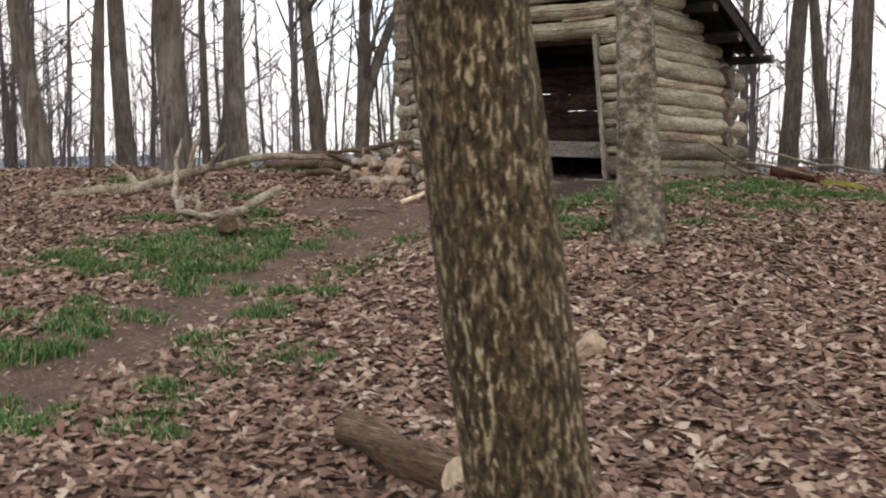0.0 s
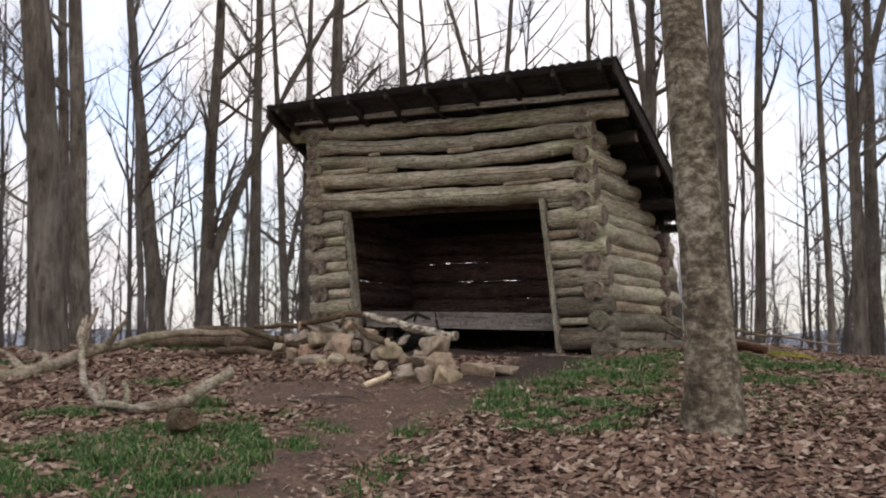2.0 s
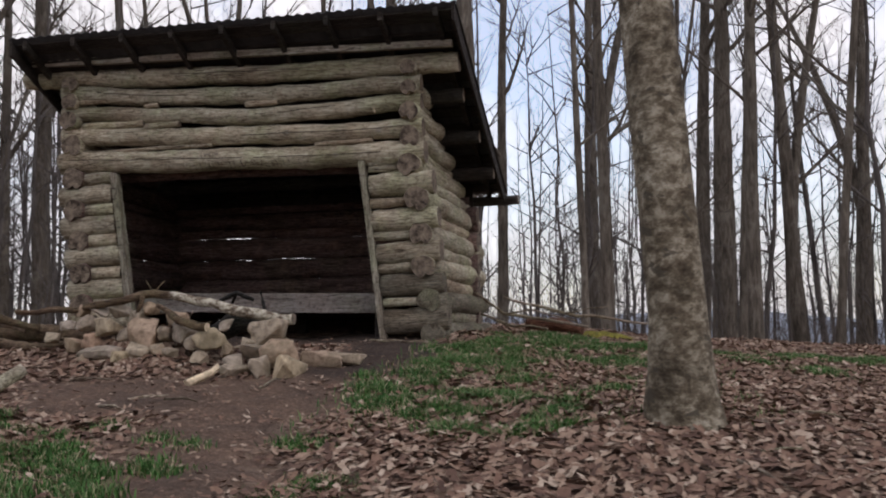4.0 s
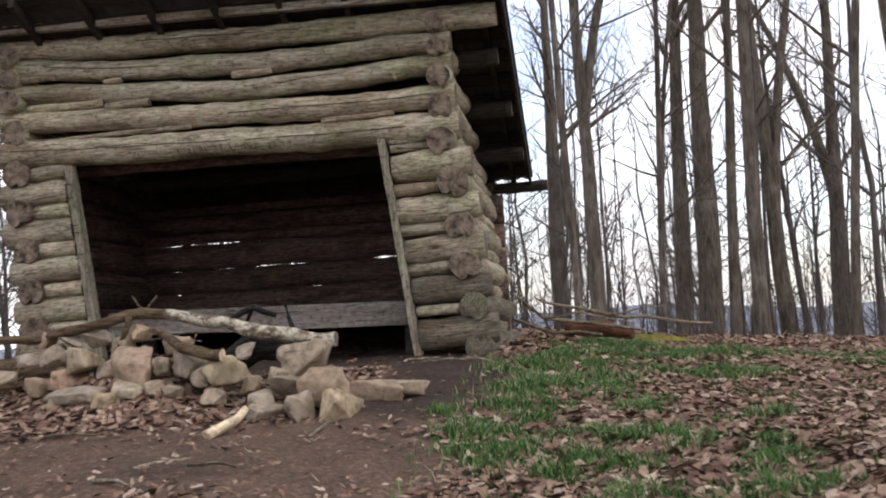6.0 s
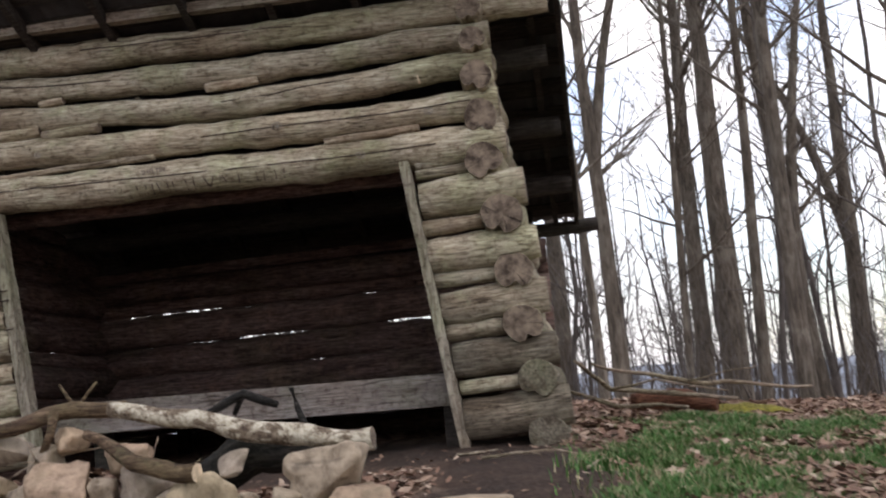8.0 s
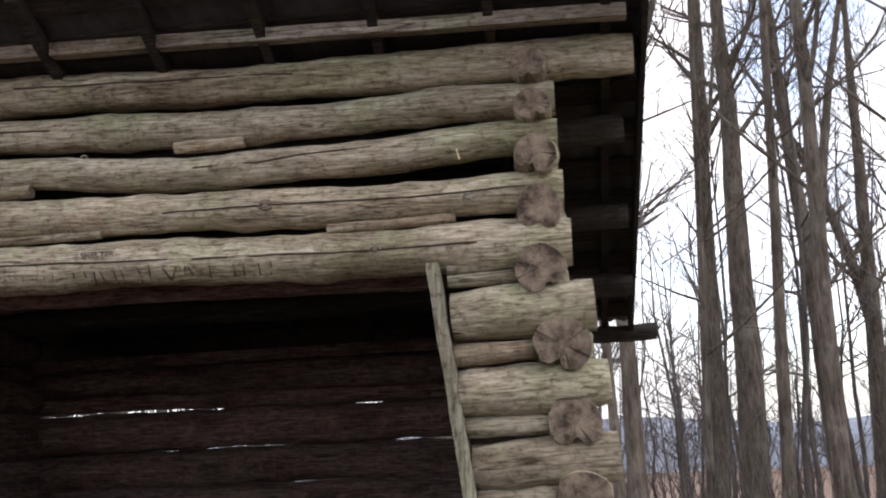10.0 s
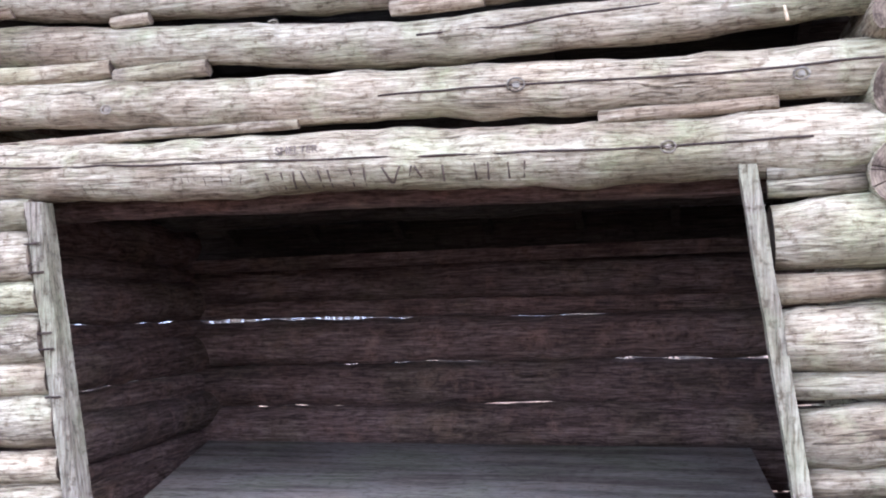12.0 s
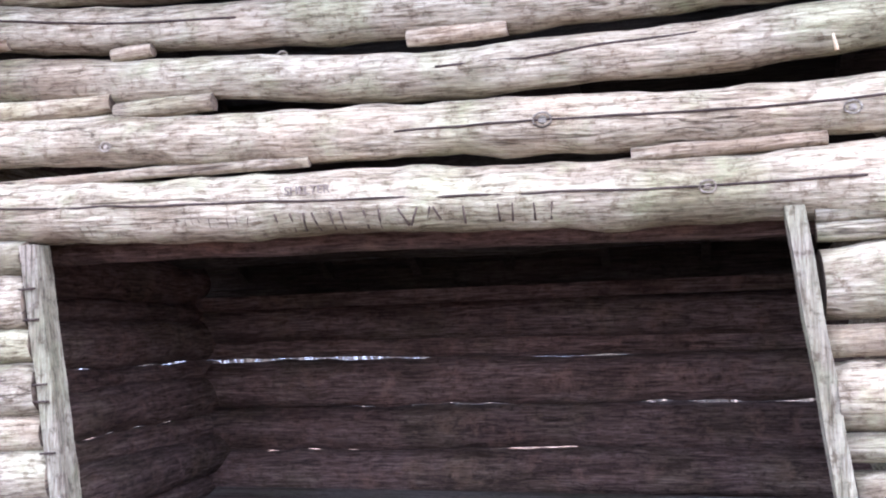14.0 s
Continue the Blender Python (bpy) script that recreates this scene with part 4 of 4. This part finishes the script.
stick("fallen_log", [(-2.6, -0.6, 0.17), (-1.7, -0.9, 0.20), (-0.9, -1.1, 0.22)], [0.06, 0.08, 0.075], ROTTEN, "dark mossy log lying on the crest", "log", sides=10, seed=14, end=END)
stick("fallen_log", [(-0.75, -1.15, 0.20), (0.1, -1.45, 0.20), (0.75, -1.62, 0.19)], [0.07, 0.075, 0.07], ROTTEN, "dark mossy log lying beside the fire ring", "log", sides=10, seed=15, end=END)
stick("fallen_log", [(-0.5, -1.75, 0.12), (0.3, -1.95, 0.09), (0.8, -2.02, 0.08)], [0.036, 0.044, 0.04], ROTTEN, "dark weathered log lying beside the fire ring", "log", sides=10, seed=16, end=END)
cutlog = stick("cut_log", [(6.12, -7.63, gz(6.12, -7.63) + 0.07), (6.45, -7.68, gz(6.45, -7.68) + 0.07), (6.76, -7.72, gz(6.76, -7.72) + 0.07)], [0.072, 0.078, 0.075], ROTTEN, "short dark cut log with a pale sawn end", "log", sides=14, seed=17, end=CHIP)
stick("brush_branch", [(3.46, 1.3, 0.52), (3.7, 1.7, 0.30), (4.1, 1.9, 0.20), (4.6, 1.8, 0.13)], [0.012, 0.018, 0.02, 0.012], TWIG, "thin dead branch heaped behind the shelter", "branch", "brush behind the shelter", seed=18, branches=(([(3.7, 1.7, 0.30), (4.0, 1.5, 0.32), (4.5, 1.5, 0.2)], [0.012, 0.01, 0.006]),))
stick("brush_branch", [(3.4, 1.9, 0.30), (3.7, 1.8, 0.16), (4.2, 1.4, 0.12)], [0.014, 0.018, 0.01], TWIG, "thin dead branch heaped behind the shelter", "branch", "brush behind the shelter", seed=19)
stick("brush_branch", [(3.6, 2.4, 0.48), (4.3, 2.3, 0.28), (5.3, 2.6, 0.14)], [0.012, 0.02, 0.01], TWIG, "thin dead branch heaped behind the shelter", "branch", "brush behind the shelter", seed=20, branches=(([(4.3, 2.3, 0.28), (4.8, 2.0, 0.35)], [0.01, 0.005]),))
stick("rotten_log", [(3.86, 2.35, 0.15), (4.15, 2.28, 0.14), (4.5, 2.22, 0.08)], [0.07, 0.085, 0.05], RED_ROT, "crumbling red-brown rotten log under the brush", "log", sides=14, seed=52)


def moss_cushion():
    """A low uneven cushion of moss over a buried log."""
    buf = Buf()
    nu, nv = 22, 10
    for j in range(nv + 1):
        b = math.pi / 2 * j / nv
        for i in range(nu):
            a = 2 * math.pi * i / nu
            r = math.cos(b) * (1 + 0.16 * noise.noise(Vector((math.cos(a) * 2, math.sin(a) * 2, b))))
            x, y = 4.78 + 0.36 * r * math.cos(a), 2.35 + 0.22 * r * math.sin(a)
            lump = 0.02 * noise.noise(Vector((x * 9, y * 9, 4)))
            buf.v.append((x, y, gz(x, y) - 0.02 + (0.10 + lump) * math.sin(b)))
    for j in range(nv):
        for i in range(nu):
            k = (i + 1) % nu
            buf.f.append((j * nu + i, j * nu + k, (j + 1) * nu + k, (j + 1) * nu + i))
            buf.m.append(0)
    single("moss_cushion", buf, MOSS, "bright yellow-green moss cushion behind the grass", "moss")


moss_cushion()
stick("leaning_snag", [(15.6, 17.0, -2.6), (14.6, 17.4, 0.2), (13.6, 17.9, 1.5)], [0.14, 0.11, 0.06], RAFTER, "dark broken snag leaning among the trees", "snag", seed=21)

twig_rng = random.Random(77)
SPOTS = ((1.58, -3.07, 0.32, 10), (2.3, -3.65, 0.25, 40), (2.2, -3.9, 0.28, -30), (2.54, -3.7, 0.2, 5), (2.8, -2.9, 0.2, 70), (3.1, -0.75, 0.3, 15), (3.3, -0.6, 0.4, -10), (2.9, -0.45, 0.25, 30), (3.5, -1.0, 0.25, 60),
         (5.75, -4.75, 0.45, -50), (5.9, -4.4, 0.3, 20), (7.35, -5.5, 0.4, 80), (8.0, -4.0, 0.6, -30), (6.9, -5.6, 0.3, 35), (6.2, -3.2, 0.35, 10), (-0.6, -4.8, 0.5, 15), (-0.2, -5.2, 0.6, -25), (0.4, -5.6, 0.4, 60), (4.6, -5.5, 0.2, 15), (7.0, -6.6, 0.35, 120))
for k, (x, y, ln, a) in enumerate(SPOTS):
    ca, sa = math.cos(radians(a)) * ln / 2, math.sin(radians(a)) * ln / 2
    z0, z1 = gz(x - ca, y - sa), gz(x + ca, y + sa)
    stick("twig", [(x - ca, y - sa, z0 + 0.014), (x + 0.02, y, (z0 + z1) / 2 + 0.03), (x + ca, y + sa, z1 + 0.02)], [0.009, 0.008, 0.004], DEAD if k % 3 else TWIG, "thin dead twig on the leaf litter", "twig", "fallen twigs", 6, 0.1, 30 + k)


# ---------------------------------------------------------------- trees
def grow(buf, rng, p, d, length, r, level, sides=4, droop=0.0, fan=3):
    """A crooked bare branch and its smaller branches."""
    n = max(3, int(length / 0.45)) if level > 1 else 3
    pts, rad = [p.copy()], [r]
    for i in range(n):
        d = (d + Vector((rng.uniform(-1, 1), rng.uniform(-1, 1), rng.uniform(-0.6, 1.0) - droop)) * 0.20).normalized()
        p = p + d * (length / n)
        pts.append(p.copy())
        rad.append(r * (1 - 0.82 * (i + 1) / n))
    buf.tube(pts, rad, sides, False)
    if level <= 0:
        return
    for k in range(fan + level):
        i = rng.randrange(1, n + 1)
        side = Vector((rng.uniform(-1, 1), rng.uniform(-1, 1), rng.uniform(-0.25, 0.9))).normalized()
        nd = (d * 0.75 + side * 0.85).normalized()
        grow(buf, rng, pts[i], nd, length * rng.uniform(0.38, 0.68), max(0.006, rad[i] * 0.62), level - 1, 3, droop, fan)


def tree(x, y, dia, seed, lean=(0, 0), height=17.0, first=4.0, limbs=7, mat=BARK, label="", name="tree", fork=None, flare=1.35, sides=14, z=None, level=2):
    base = gz(x, y) - 0.08 if z is None else z
    t = thing(name, label or "tall bare grey-barked forest tree on the hilltop", "tree", "bare forest trees")
    rng = random.Random(seed)

    def axis(h):
        return Vector((x + lean[0] * h + 0.10 * dia * 2 * noise.noise(Vector((h * 0.22, seed, 0))) * min(1, h),
                       y + lean[1] * h + 0.10 * dia * 2 * noise.noise(Vector((h * 0.22, seed, 7))) * min(1, h), base + h))

    buf = Buf()
    hs = [0, 0.08, 0.18, 0.35, 0.6] + [0.6 + (height - 0.6) * ((i + 1) / 26) for i in range(26)]
    rad = []
    for h in hs:
        r = dia / 2 * (1 - 0.80 * max(0, h) / height)
        r *= 1 + (flare - 1) * math.exp(-h / 0.22)
        rad.append(r)
    o = axis(0)
    buf.tube([axis(h) - o for h in hs], rad, sides, False, 0.16, seed)
    part("trunk", buf, mat, t, m=Matrix.Translation(o))
    crown = Buf()
    for k in range(limbs):
        h = first + (height - first) * ((k + rng.uniform(0, 0.8)) / limbs) ** 1.35
        a = rng.uniform(0, 2 * math.pi)
        d = Vector((math.cos(a), math.sin(a), rng.uniform(0.45, 1.1))).normalized()
        r = dia / 2 * (1 - 0.8 * h / height) * rng.uniform(0.35, 0.6)
        p = axis(h)
        limb = Buf()
        pts, rr = [p], [r]
        ln = rng.uniform(2.2, 4.0) * (1 - 0.4 * h / height)
        q = p.copy()
        for i in range(6):
            d = (d + Vector((rng.uniform(-1, 1), rng.uniform(-1, 1), rng.uniform(-0.3, 0.9))) * 0.20).normalized()
            q = q + d * ln / 6
            pts.append(q.copy())
            rr.append(r * (1 - 0.7 * (i + 1) / 6))
        limb.tube(pts, rr, 7, False, 0.1, seed + k)
        part("limb", limb, mat, t)
        for i in range(2, 7):
            for _ in range(2):
                side = Vector((rng.uniform(-1, 1), rng.uniform(-1, 1), rng.uniform(-0.2, 1))).normalized()
                grow(crown, rng, pts[i], (d * 0.7 + side * 0.8).normalized(), ln * rng.uniform(0.35, 0.75), max(0.010, rr[i] * 0.55), level, 4, 0.0, 1)
    if fork:
        h, dx, dy, fr = fork
        fb = Buf()
        p = axis(h)
        fpts = [p + Vector((dx * s * s * 0.6 + dx * s * 0.4, dy * s, s * (height * 0.55))) for s in (0, 0.06, 0.14, 0.25, 0.4, 0.6, 0.8, 1)]
        fb.tube(fpts, [dia / 2 * fr * (1 - 0.75 * s) for s in (0, 0.06, 0.14, 0.25, 0.4, 0.6, 0.8, 1)], 9, False, 0.12, seed + 5)
        part("limb", fb, mat, t, "second stem of a forked trunk")
        for i in range(2, 7):
            for _ in range(3):
                side = Vector((rng.uniform(-1, 1), rng.uniform(-1, 1), rng.uniform(0, 1))).normalized()
                grow(crown, rng, fpts[i], side, rng.uniform(1.0, 2.2), 0.03, 1, 4)
    part("crown", crown, mat, t, "bare twigs")
    return t


tree(7.67, -8.40, 0.345, 501, (-0.096, -0.066), 13, 5.5, 5, FLECKED, "leaning tree with rough plated brown and tan bark", "ridged_tree", flare=1.25, sides=40)
tree(5.47, -4.03, 0.315, 502, (-0.056, 0.0), 15, 5.5, 6, MOTTLED, "pale lichen-mottled tree standing in the leaf litter", "lichened_tree", flare=1.40, sides=28)

FOREST = (  # x, y, diameter, lean x, lean y, first limb, fork
    (-7.58, -1.38, 0.40, -0.056, -0.103, 6, None), (-16.49, 6.10, 0.58, -0.029, -0.045, 6, None), (-7.13, -0.60, 0.20, 0.015, 0.024, 3, None), (-17.62, 9.70, 0.30, -0.012, -0.016, 5, None), (-2.85, -2.01, 0.40, -0.041, -0.055, 6, None),
    (-11.62, 6.23, 0.48, -0.026, -0.032, 6, None), (-16.50, 9.84, 0.46, -0.013, -0.015, 6, None), (-16.37, 13.64, 0.62, -0.068, -0.070, 6, None), (-15.50, 14.45, 0.56, 0.030, 0.020, 4, (3.2, 4.6, 2.6, 0.7)), (-14.25, 15.53, 0.50, 0.002, 0.002, 7, None),
    (-13.41, 16.20, 0.32, -0.034, -0.027, 3, (3.0, 2.4, 1.4, 0.6)), (-13.48, 17.13, 0.46, 0.012, 0.009, 6, None), (-12.61, 17.73, 0.70, 0.005, 0.003, 7, None), (-9.99, 18.52, 0.46, -0.032, -0.019, 8, None), (-8.96, 19.12, 0.27, -0.069, -0.040, 6, None),
    (-7.46, 19.88, 0.30, -0.058, -0.029, 5, (6.5, -2.0, -1.0, 0.8)), (-8.00, 19.62, 0.30, 0.072, 0.034, 5, None), (-4.67, 21.06, 0.32, -0.006, -0.002, 6, None), (-2.13, 21.92, 0.48, -0.103, -0.034, 7, None), (-2.4, 18.9, 0.60, 0.04, 0.01, 8, None),
    (0.91, 14.92, 0.60, -0.003, -0.001, 7, None), (1.30, 17.08, 0.32, 0.028, 0.006, 5, None), (3.07, 26.26, 0.66, 0.018, 0.0, 7, None), (4.27, 13.26, 0.33, -0.004, 0.0, 4.5, (4.6, 2.6, 1.0, 0.7)), (3.89, 11.77, 0.17, -0.017, 0.0, 4, None),
    (6.45, 19.64, 0.48, 0.045, -0.005, 7, None), (7.01, 18.07, 0.66, 0.023, -0.003, 8, None), (7.34, 16.51, 0.28, 0.049, -0.008, 6, None), (9.08, 18.97, 0.46, -0.05, 0.005, 4, (3.6, 2.0, 0.6, 0.7)), (7.25, 11.97, 0.31, 0.014, -0.002, 5, None),
    (11.75, 25.33, 0.62, 0.028, -0.007, 5, (5.0, -3.0, 0.5, 0.6)), (8.68, 11.15, 0.18, 0.079, -0.022, 4, None), (5.6, 14.6, 0.16, 0.05, 0.0, 2.6, (2.4, 1.6, 0.3, 0.8)), (15.0, 21.0, 0.42, -0.03, 0, 3, (2.5, -2.5, 1, 0.7)), (18.0, 16.0, 0.5, 0, 0, 5, None), (13.0, 9.0, 0.45, 0.02, 0, 5, None), (-20.0, 2.0, 0.5, 0, 0, 4, None))
for k, (x, y, dia, lx, ly, first, fork) in enumerate(FOREST):
    tree(x, y, dia, 600 + k, (lx, ly), 15 + (k * 37 % 50) / 10, first, 7, BARK, fork=fork)


def far_woods():
    """Thin bare trees and saplings past the hilltop."""
    rng = random.Random(42)
    buf = Buf()
    for k in range(760):
        a = rng.uniform(radians(18), radians(192))
        dist = rng.uniform(20, 65)
        x, y = 4 + dist * math.cos(a), -3 + dist * math.sin(a)
        if y < 3 and x > -6:
            continue
        if -6 < x < 9 and y < 9:
            continue
        z = gz(x, y) - 0.1
        h = rng.uniform(5, 15)
        r = h * rng.uniform(0.0040, 0.0085)
        lx, ly = rng.uniform(-0.07, 0.07), rng.uniform(-0.07, 0.07)
        pts = [Vector((x + lx * h * s + 0.12 * rng.uniform(-1, 1) * (s > 0), y + ly * h * s, z + h * s)) for s in (0, 0.15, 0.3, 0.45, 0.6, 0.8, 1)]
        buf.tube(pts, [r * (1 - 0.85 * s) for s in (0, 0.15, 0.3, 0.45, 0.6, 0.8, 1)], 5, False)
        for j in range(rng.randrange(9, 15)):
            s = rng.uniform(0.15, 0.95)
            i = min(5, int(s * 6))
            p = pts[i].lerp(pts[i + 1], rng.random())
            an = rng.uniform(0, 6.28)
            d = Vector((math.cos(an), math.sin(an), rng.uniform(0.3, 1.3))).normalized()
            grow(buf, rng, p, d, h * rng.uniform(0.14, 0.26), max(0.012, r * 0.42), 1, 3, 0, 3)
    single("far_woods", buf, FAR_BARK, "dense thin bare trees beyond the hilltop", "woods", kind="stuff")
    brush = Buf()
    for k in range(2600):
        a = rng.uniform(radians(20), radians(190))
        dist = rng.uniform(17, 48)
        x, y = 4 + dist * math.cos(a), -3 + dist * math.sin(a)
        if y < 8 and x > -8:
            continue
        d = Vector((rng.uniform(-0.5, 0.5), rng.uniform(-0.5, 0.5), 1)).normalized()
        grow(brush, rng, Vector((x, y, gz(x, y) - 0.05)), d, rng.uniform(1.0, 4.2), 0.016, 1, 3, 0, 3)
    single("undergrowth", brush, FAR_BARK, "leafless brush and saplings among the trees", "brush", kind="stuff")


far_woods()


# ---------------------------------------------------------------- leaf litter and grass
TUFTS = ((4.5, -0.5, 0.4, 0.28), (5.0, -0.35, 0.35, 0.22), (4.05, -1.2, 0.26, 0.4), (4.02, -2.98, 0.18, 0.16), (4.32, -3.07, 0.16, 0.14), (4.21, -3.56, 0.16, 0.13), (4.4, -3.99, 0.17, 0.13), (4.83, -4.09, 0.16, 0.12), (4.3, 0.3, 0.4, 0.35),
         (2.2, -5.6, 0.9, 0.75), (2.5, -4.8, 0.42, 0.36), (3.0, -6.25, 0.45, 0.3), (2.0, -6.3, 0.5, 0.35), (1.5, -4.35, 0.35, 0.25), (3.5, -7.25, 0.42, 0.26), (3.75, -7.9, 0.36, 0.25), (2.75, -4.95, 0.25, 0.2),
         (4.87, -7.65, 0.28, 0.14), (4.37, -7.1, 0.28, 0.16), (4.3, -6.6, 0.22, 0.16), (4.08, -6.0, 0.26, 0.2), (3.9, -5.4, 0.22, 0.17), (3.95, -5.02, 0.18, 0.11), (3.6, -4.41, 0.19, 0.13), (5.04, -6.96, 0.16, 0.12), (4.8, -7.2, 0.14, 0.1), (4.72, -8.25, 0.34, 0.16), (5.23, -8.0, 0.2, 0.13),
         (3.72, -2.9, 0.3, 0.42), (3.92, -1.6, 0.32, 0.6), (3.85, -0.4, 0.34, 0.5), (4.5, -4.08, 0.2, 0.13), (4.87, -3.7, 0.17, 0.13), (4.35, -3.1, 0.22, 0.18), (5.0, 1.1, 1.3, 0.35), (5.2, -0.4, 0.2, 0.16), (3.95, -3.45, 0.32, 0.26), (4.75, -3.66, 0.2, 0.17), (4.5, 0.45, 0.6, 0.22), (7.2, 1.4, 1.6, 0.4), (6.6, 0.2, 0.5, 0.3),
         (-2.0, -3.4, 0.4, 0.3), (0.4, -3.6, 0.3, 0.22), (-1.9, -0.9, 0.6, 0.35), (1.0, -5.0, 0.3, 0.2), (4.9, -2.3, 0.2, 0.16), (4.35, -2.1, 0.22, 0.2), (5.1, -1.3, 0.2, 0.16), (3.72, -2.2, 0.22, 0.7), (3.8, -0.9, 0.24, 0.5), (4.6, 0.9, 0.8, 0.2), (3.62, -3.3, 0.22, 0.25))


def tuft_np(x, y):
    m = np.zeros(x.shape)
    for cx, cy, rx, ry in TUFTS:
        m = np.maximum(m, np.exp(-(((x - cx) / rx) ** 2 + ((y - cy) / ry) ** 2)))
    return m


def leaf_litter():
    rng = np.random.default_rng(8)
    n = 255000
    x, y = rng.uniform(-5, 11, n), rng.uniform(-11.2, 5.5, n)
    bare = trodden_np(x, y)
    mound = np.exp(-((x - 1.5) / 0.75) ** 2 - ((y + 2.2) / 0.5) ** 2)
    keep = rng.random(n) > np.maximum(np.maximum(bare * (0.86 + 0.12 * dark_soil_np(x, y)) - mound * 0.6, 0), tuft_np(x, y) * 0.75)
    inside = (x > -0.45) & (x < 3.2) & (y > -0.1) & (y < 2.4)
    far = (y > 1.5) | (x < -2.5) | (y < -9.5)
    keep &= ~inside & ~(far & (rng.random(n) > 0.4))
    x, y = x[keep], y[keep]
    n = len(x)
    z = ground_np(x, y)
    e = 0.05
    gx, gy = (ground_np(x + e, y) - z) / e, (ground_np(x, y + e) - z) / e
    size = rng.uniform(0.022, 0.052, n) * (1 - 0.55 * trodden_np(x, y))
    ang = rng.uniform(0, 2 * np.pi, n)
    tx, ty = rng.normal(0, 0.27, n), rng.normal(0, 0.27, n)
    curl = rng.uniform(-0.15, 0.42, n)
    # outline of a lobed leaf: stalk, two lobes a side, tip, and the midrib
    u = np.array([-1.0, -0.4, 0.2, 0.4, 1.0, 0.35, -0.1, 0.0])
    v = np.array([0.0, 0.48, 0.30, 0.60, 0.0, -0.55, -0.42, 0.0])
    ca, sa = np.cos(ang)[:, None], np.sin(ang)[:, None]
    U = (u[None, :] + rng.normal(0, 0.08, (n, 8))) * size[:, None]
    V = (v[None, :] + rng.normal(0, 0.08, (n, 8))) * size[:, None] * 0.85
    W = curl[:, None] * (np.abs(v)[None, :] + 0.35 * np.abs(u)[None, :]) * size[:, None]
    PX, PY = U * ca - V * sa, U * sa + V * ca
    PZ = W + PX * (tx + gx)[:, None] + PY * (ty + gy)[:, None]
    PZ += (z + 0.008 + rng.uniform(0, 0.022, n))[:, None]
    P = np.stack((PX + x[:, None], PY + y[:, None], PZ), -1).reshape(-1, 3).astype(np.float32)
    tri = np.array([(7, k, (k + 1) % 7) for k in range(7)])
    F = (tri[None] + (np.arange(n) * 8)[:, None, None]).reshape(-1).astype(np.int32)
    me = bpy.data.meshes.new("leaf_litter")
    me.vertices.add(len(P))
    me.vertices.foreach_set("co", P.reshape(-1))
    nf = len(F) // 3
    me.loops.add(len(F))
    me.loops.foreach_set("vertex_index", F)
    me.polygons.add(nf)
    me.polygons.foreach_set("loop_start", np.arange(0, len(F), 3, dtype=np.int32))
    me.update(calc_edges=True)
    me.materials.append(LITTER)
    tagged(new("leaf_litter", me), "curled brown dead oak leaves covering the slope", "leaves", kind="stuff")


def grass():
    rng = np.random.default_rng(9)
    X, Y, H = [], [], []
    for cx, cy, rx, ry in TUFTS:
        n = int(rx * ry * 3.1416 * 8200)
        cl = max(4, int(rx * ry * 125))
        px, py = rng.normal(cx, rx * 0.55, cl), rng.normal(cy, ry * 0.55, cl)
        k = rng.integers(0, cl, n)
        X.append(px[k] + rng.normal(0, 0.055, n))
        Y.append(py[k] + rng.normal(0, 0.055, n))
        tall = rng.uniform(0.55, 1.45, cl)
        H.append(rng.uniform(0.026, 0.06, n) * tall[k])
    n = 2500
    X.append(rng.uniform(3.3, 6.0, n))
    Y.append(rng.uniform(-4.2, 1.5, n))
    H.append(rng.uniform(0.03, 0.08, n))
    x, y, h = np.concatenate(X), np.concatenate(Y), np.concatenate(H)
    ok = ~((x > -0.6) & (x < 3.35) & (y > -0.15))
    x, y, h = x[ok], y[ok], h[ok]
    n = len(x)
    z = ground_np(x, y) - 0.005
    a = rng.uniform(0, 2 * np.pi, n)
    lean = rng.uniform(0.15, 1.1, n) * h
    w = rng.uniform(0.0022, 0.0042, n)
    dx, dy = np.cos(a), np.sin(a)
    rows = []
    for s, wid, up in ((0.0, 1.0, 0.0), (0.55, 0.8, 0.62), (1.0, 0.12, 1.0)):
        cx, cy = x + dx * lean * s * s, y + dy * lean * s * s
        for sg in (-1, 1):
            rows.append(np.stack((cx - dy * w * wid * sg, cy + dx * w * wid * sg, z + h * up), -1))
    P = np.stack(rows, 1).reshape(-1, 3).astype(np.float32)
    quad = np.array([(0, 1, 3, 2), (2, 3, 5, 4)])
    F = (quad[None] + (np.arange(n) * 6)[:, None, None]).reshape(-1).astype(np.int32)
    me = bpy.data.meshes.new("grass")
    me.vertices.add(len(P))
    me.vertices.foreach_set("co", P.reshape(-1))
    me.loops.add(len(F))
    me.loops.foreach_set("vertex_index", F)
    me.polygons.add(len(F) // 4)
    me.polygons.foreach_set("loop_start", np.arange(0, len(F), 4, dtype=np.int32))
    me.update(calc_edges=True)
    me.materials.append(GRASS)
    tagged(new("grass", me), "tufts of fresh green grass among the leaves", "grass", kind="stuff")


leaf_litter()
grass()
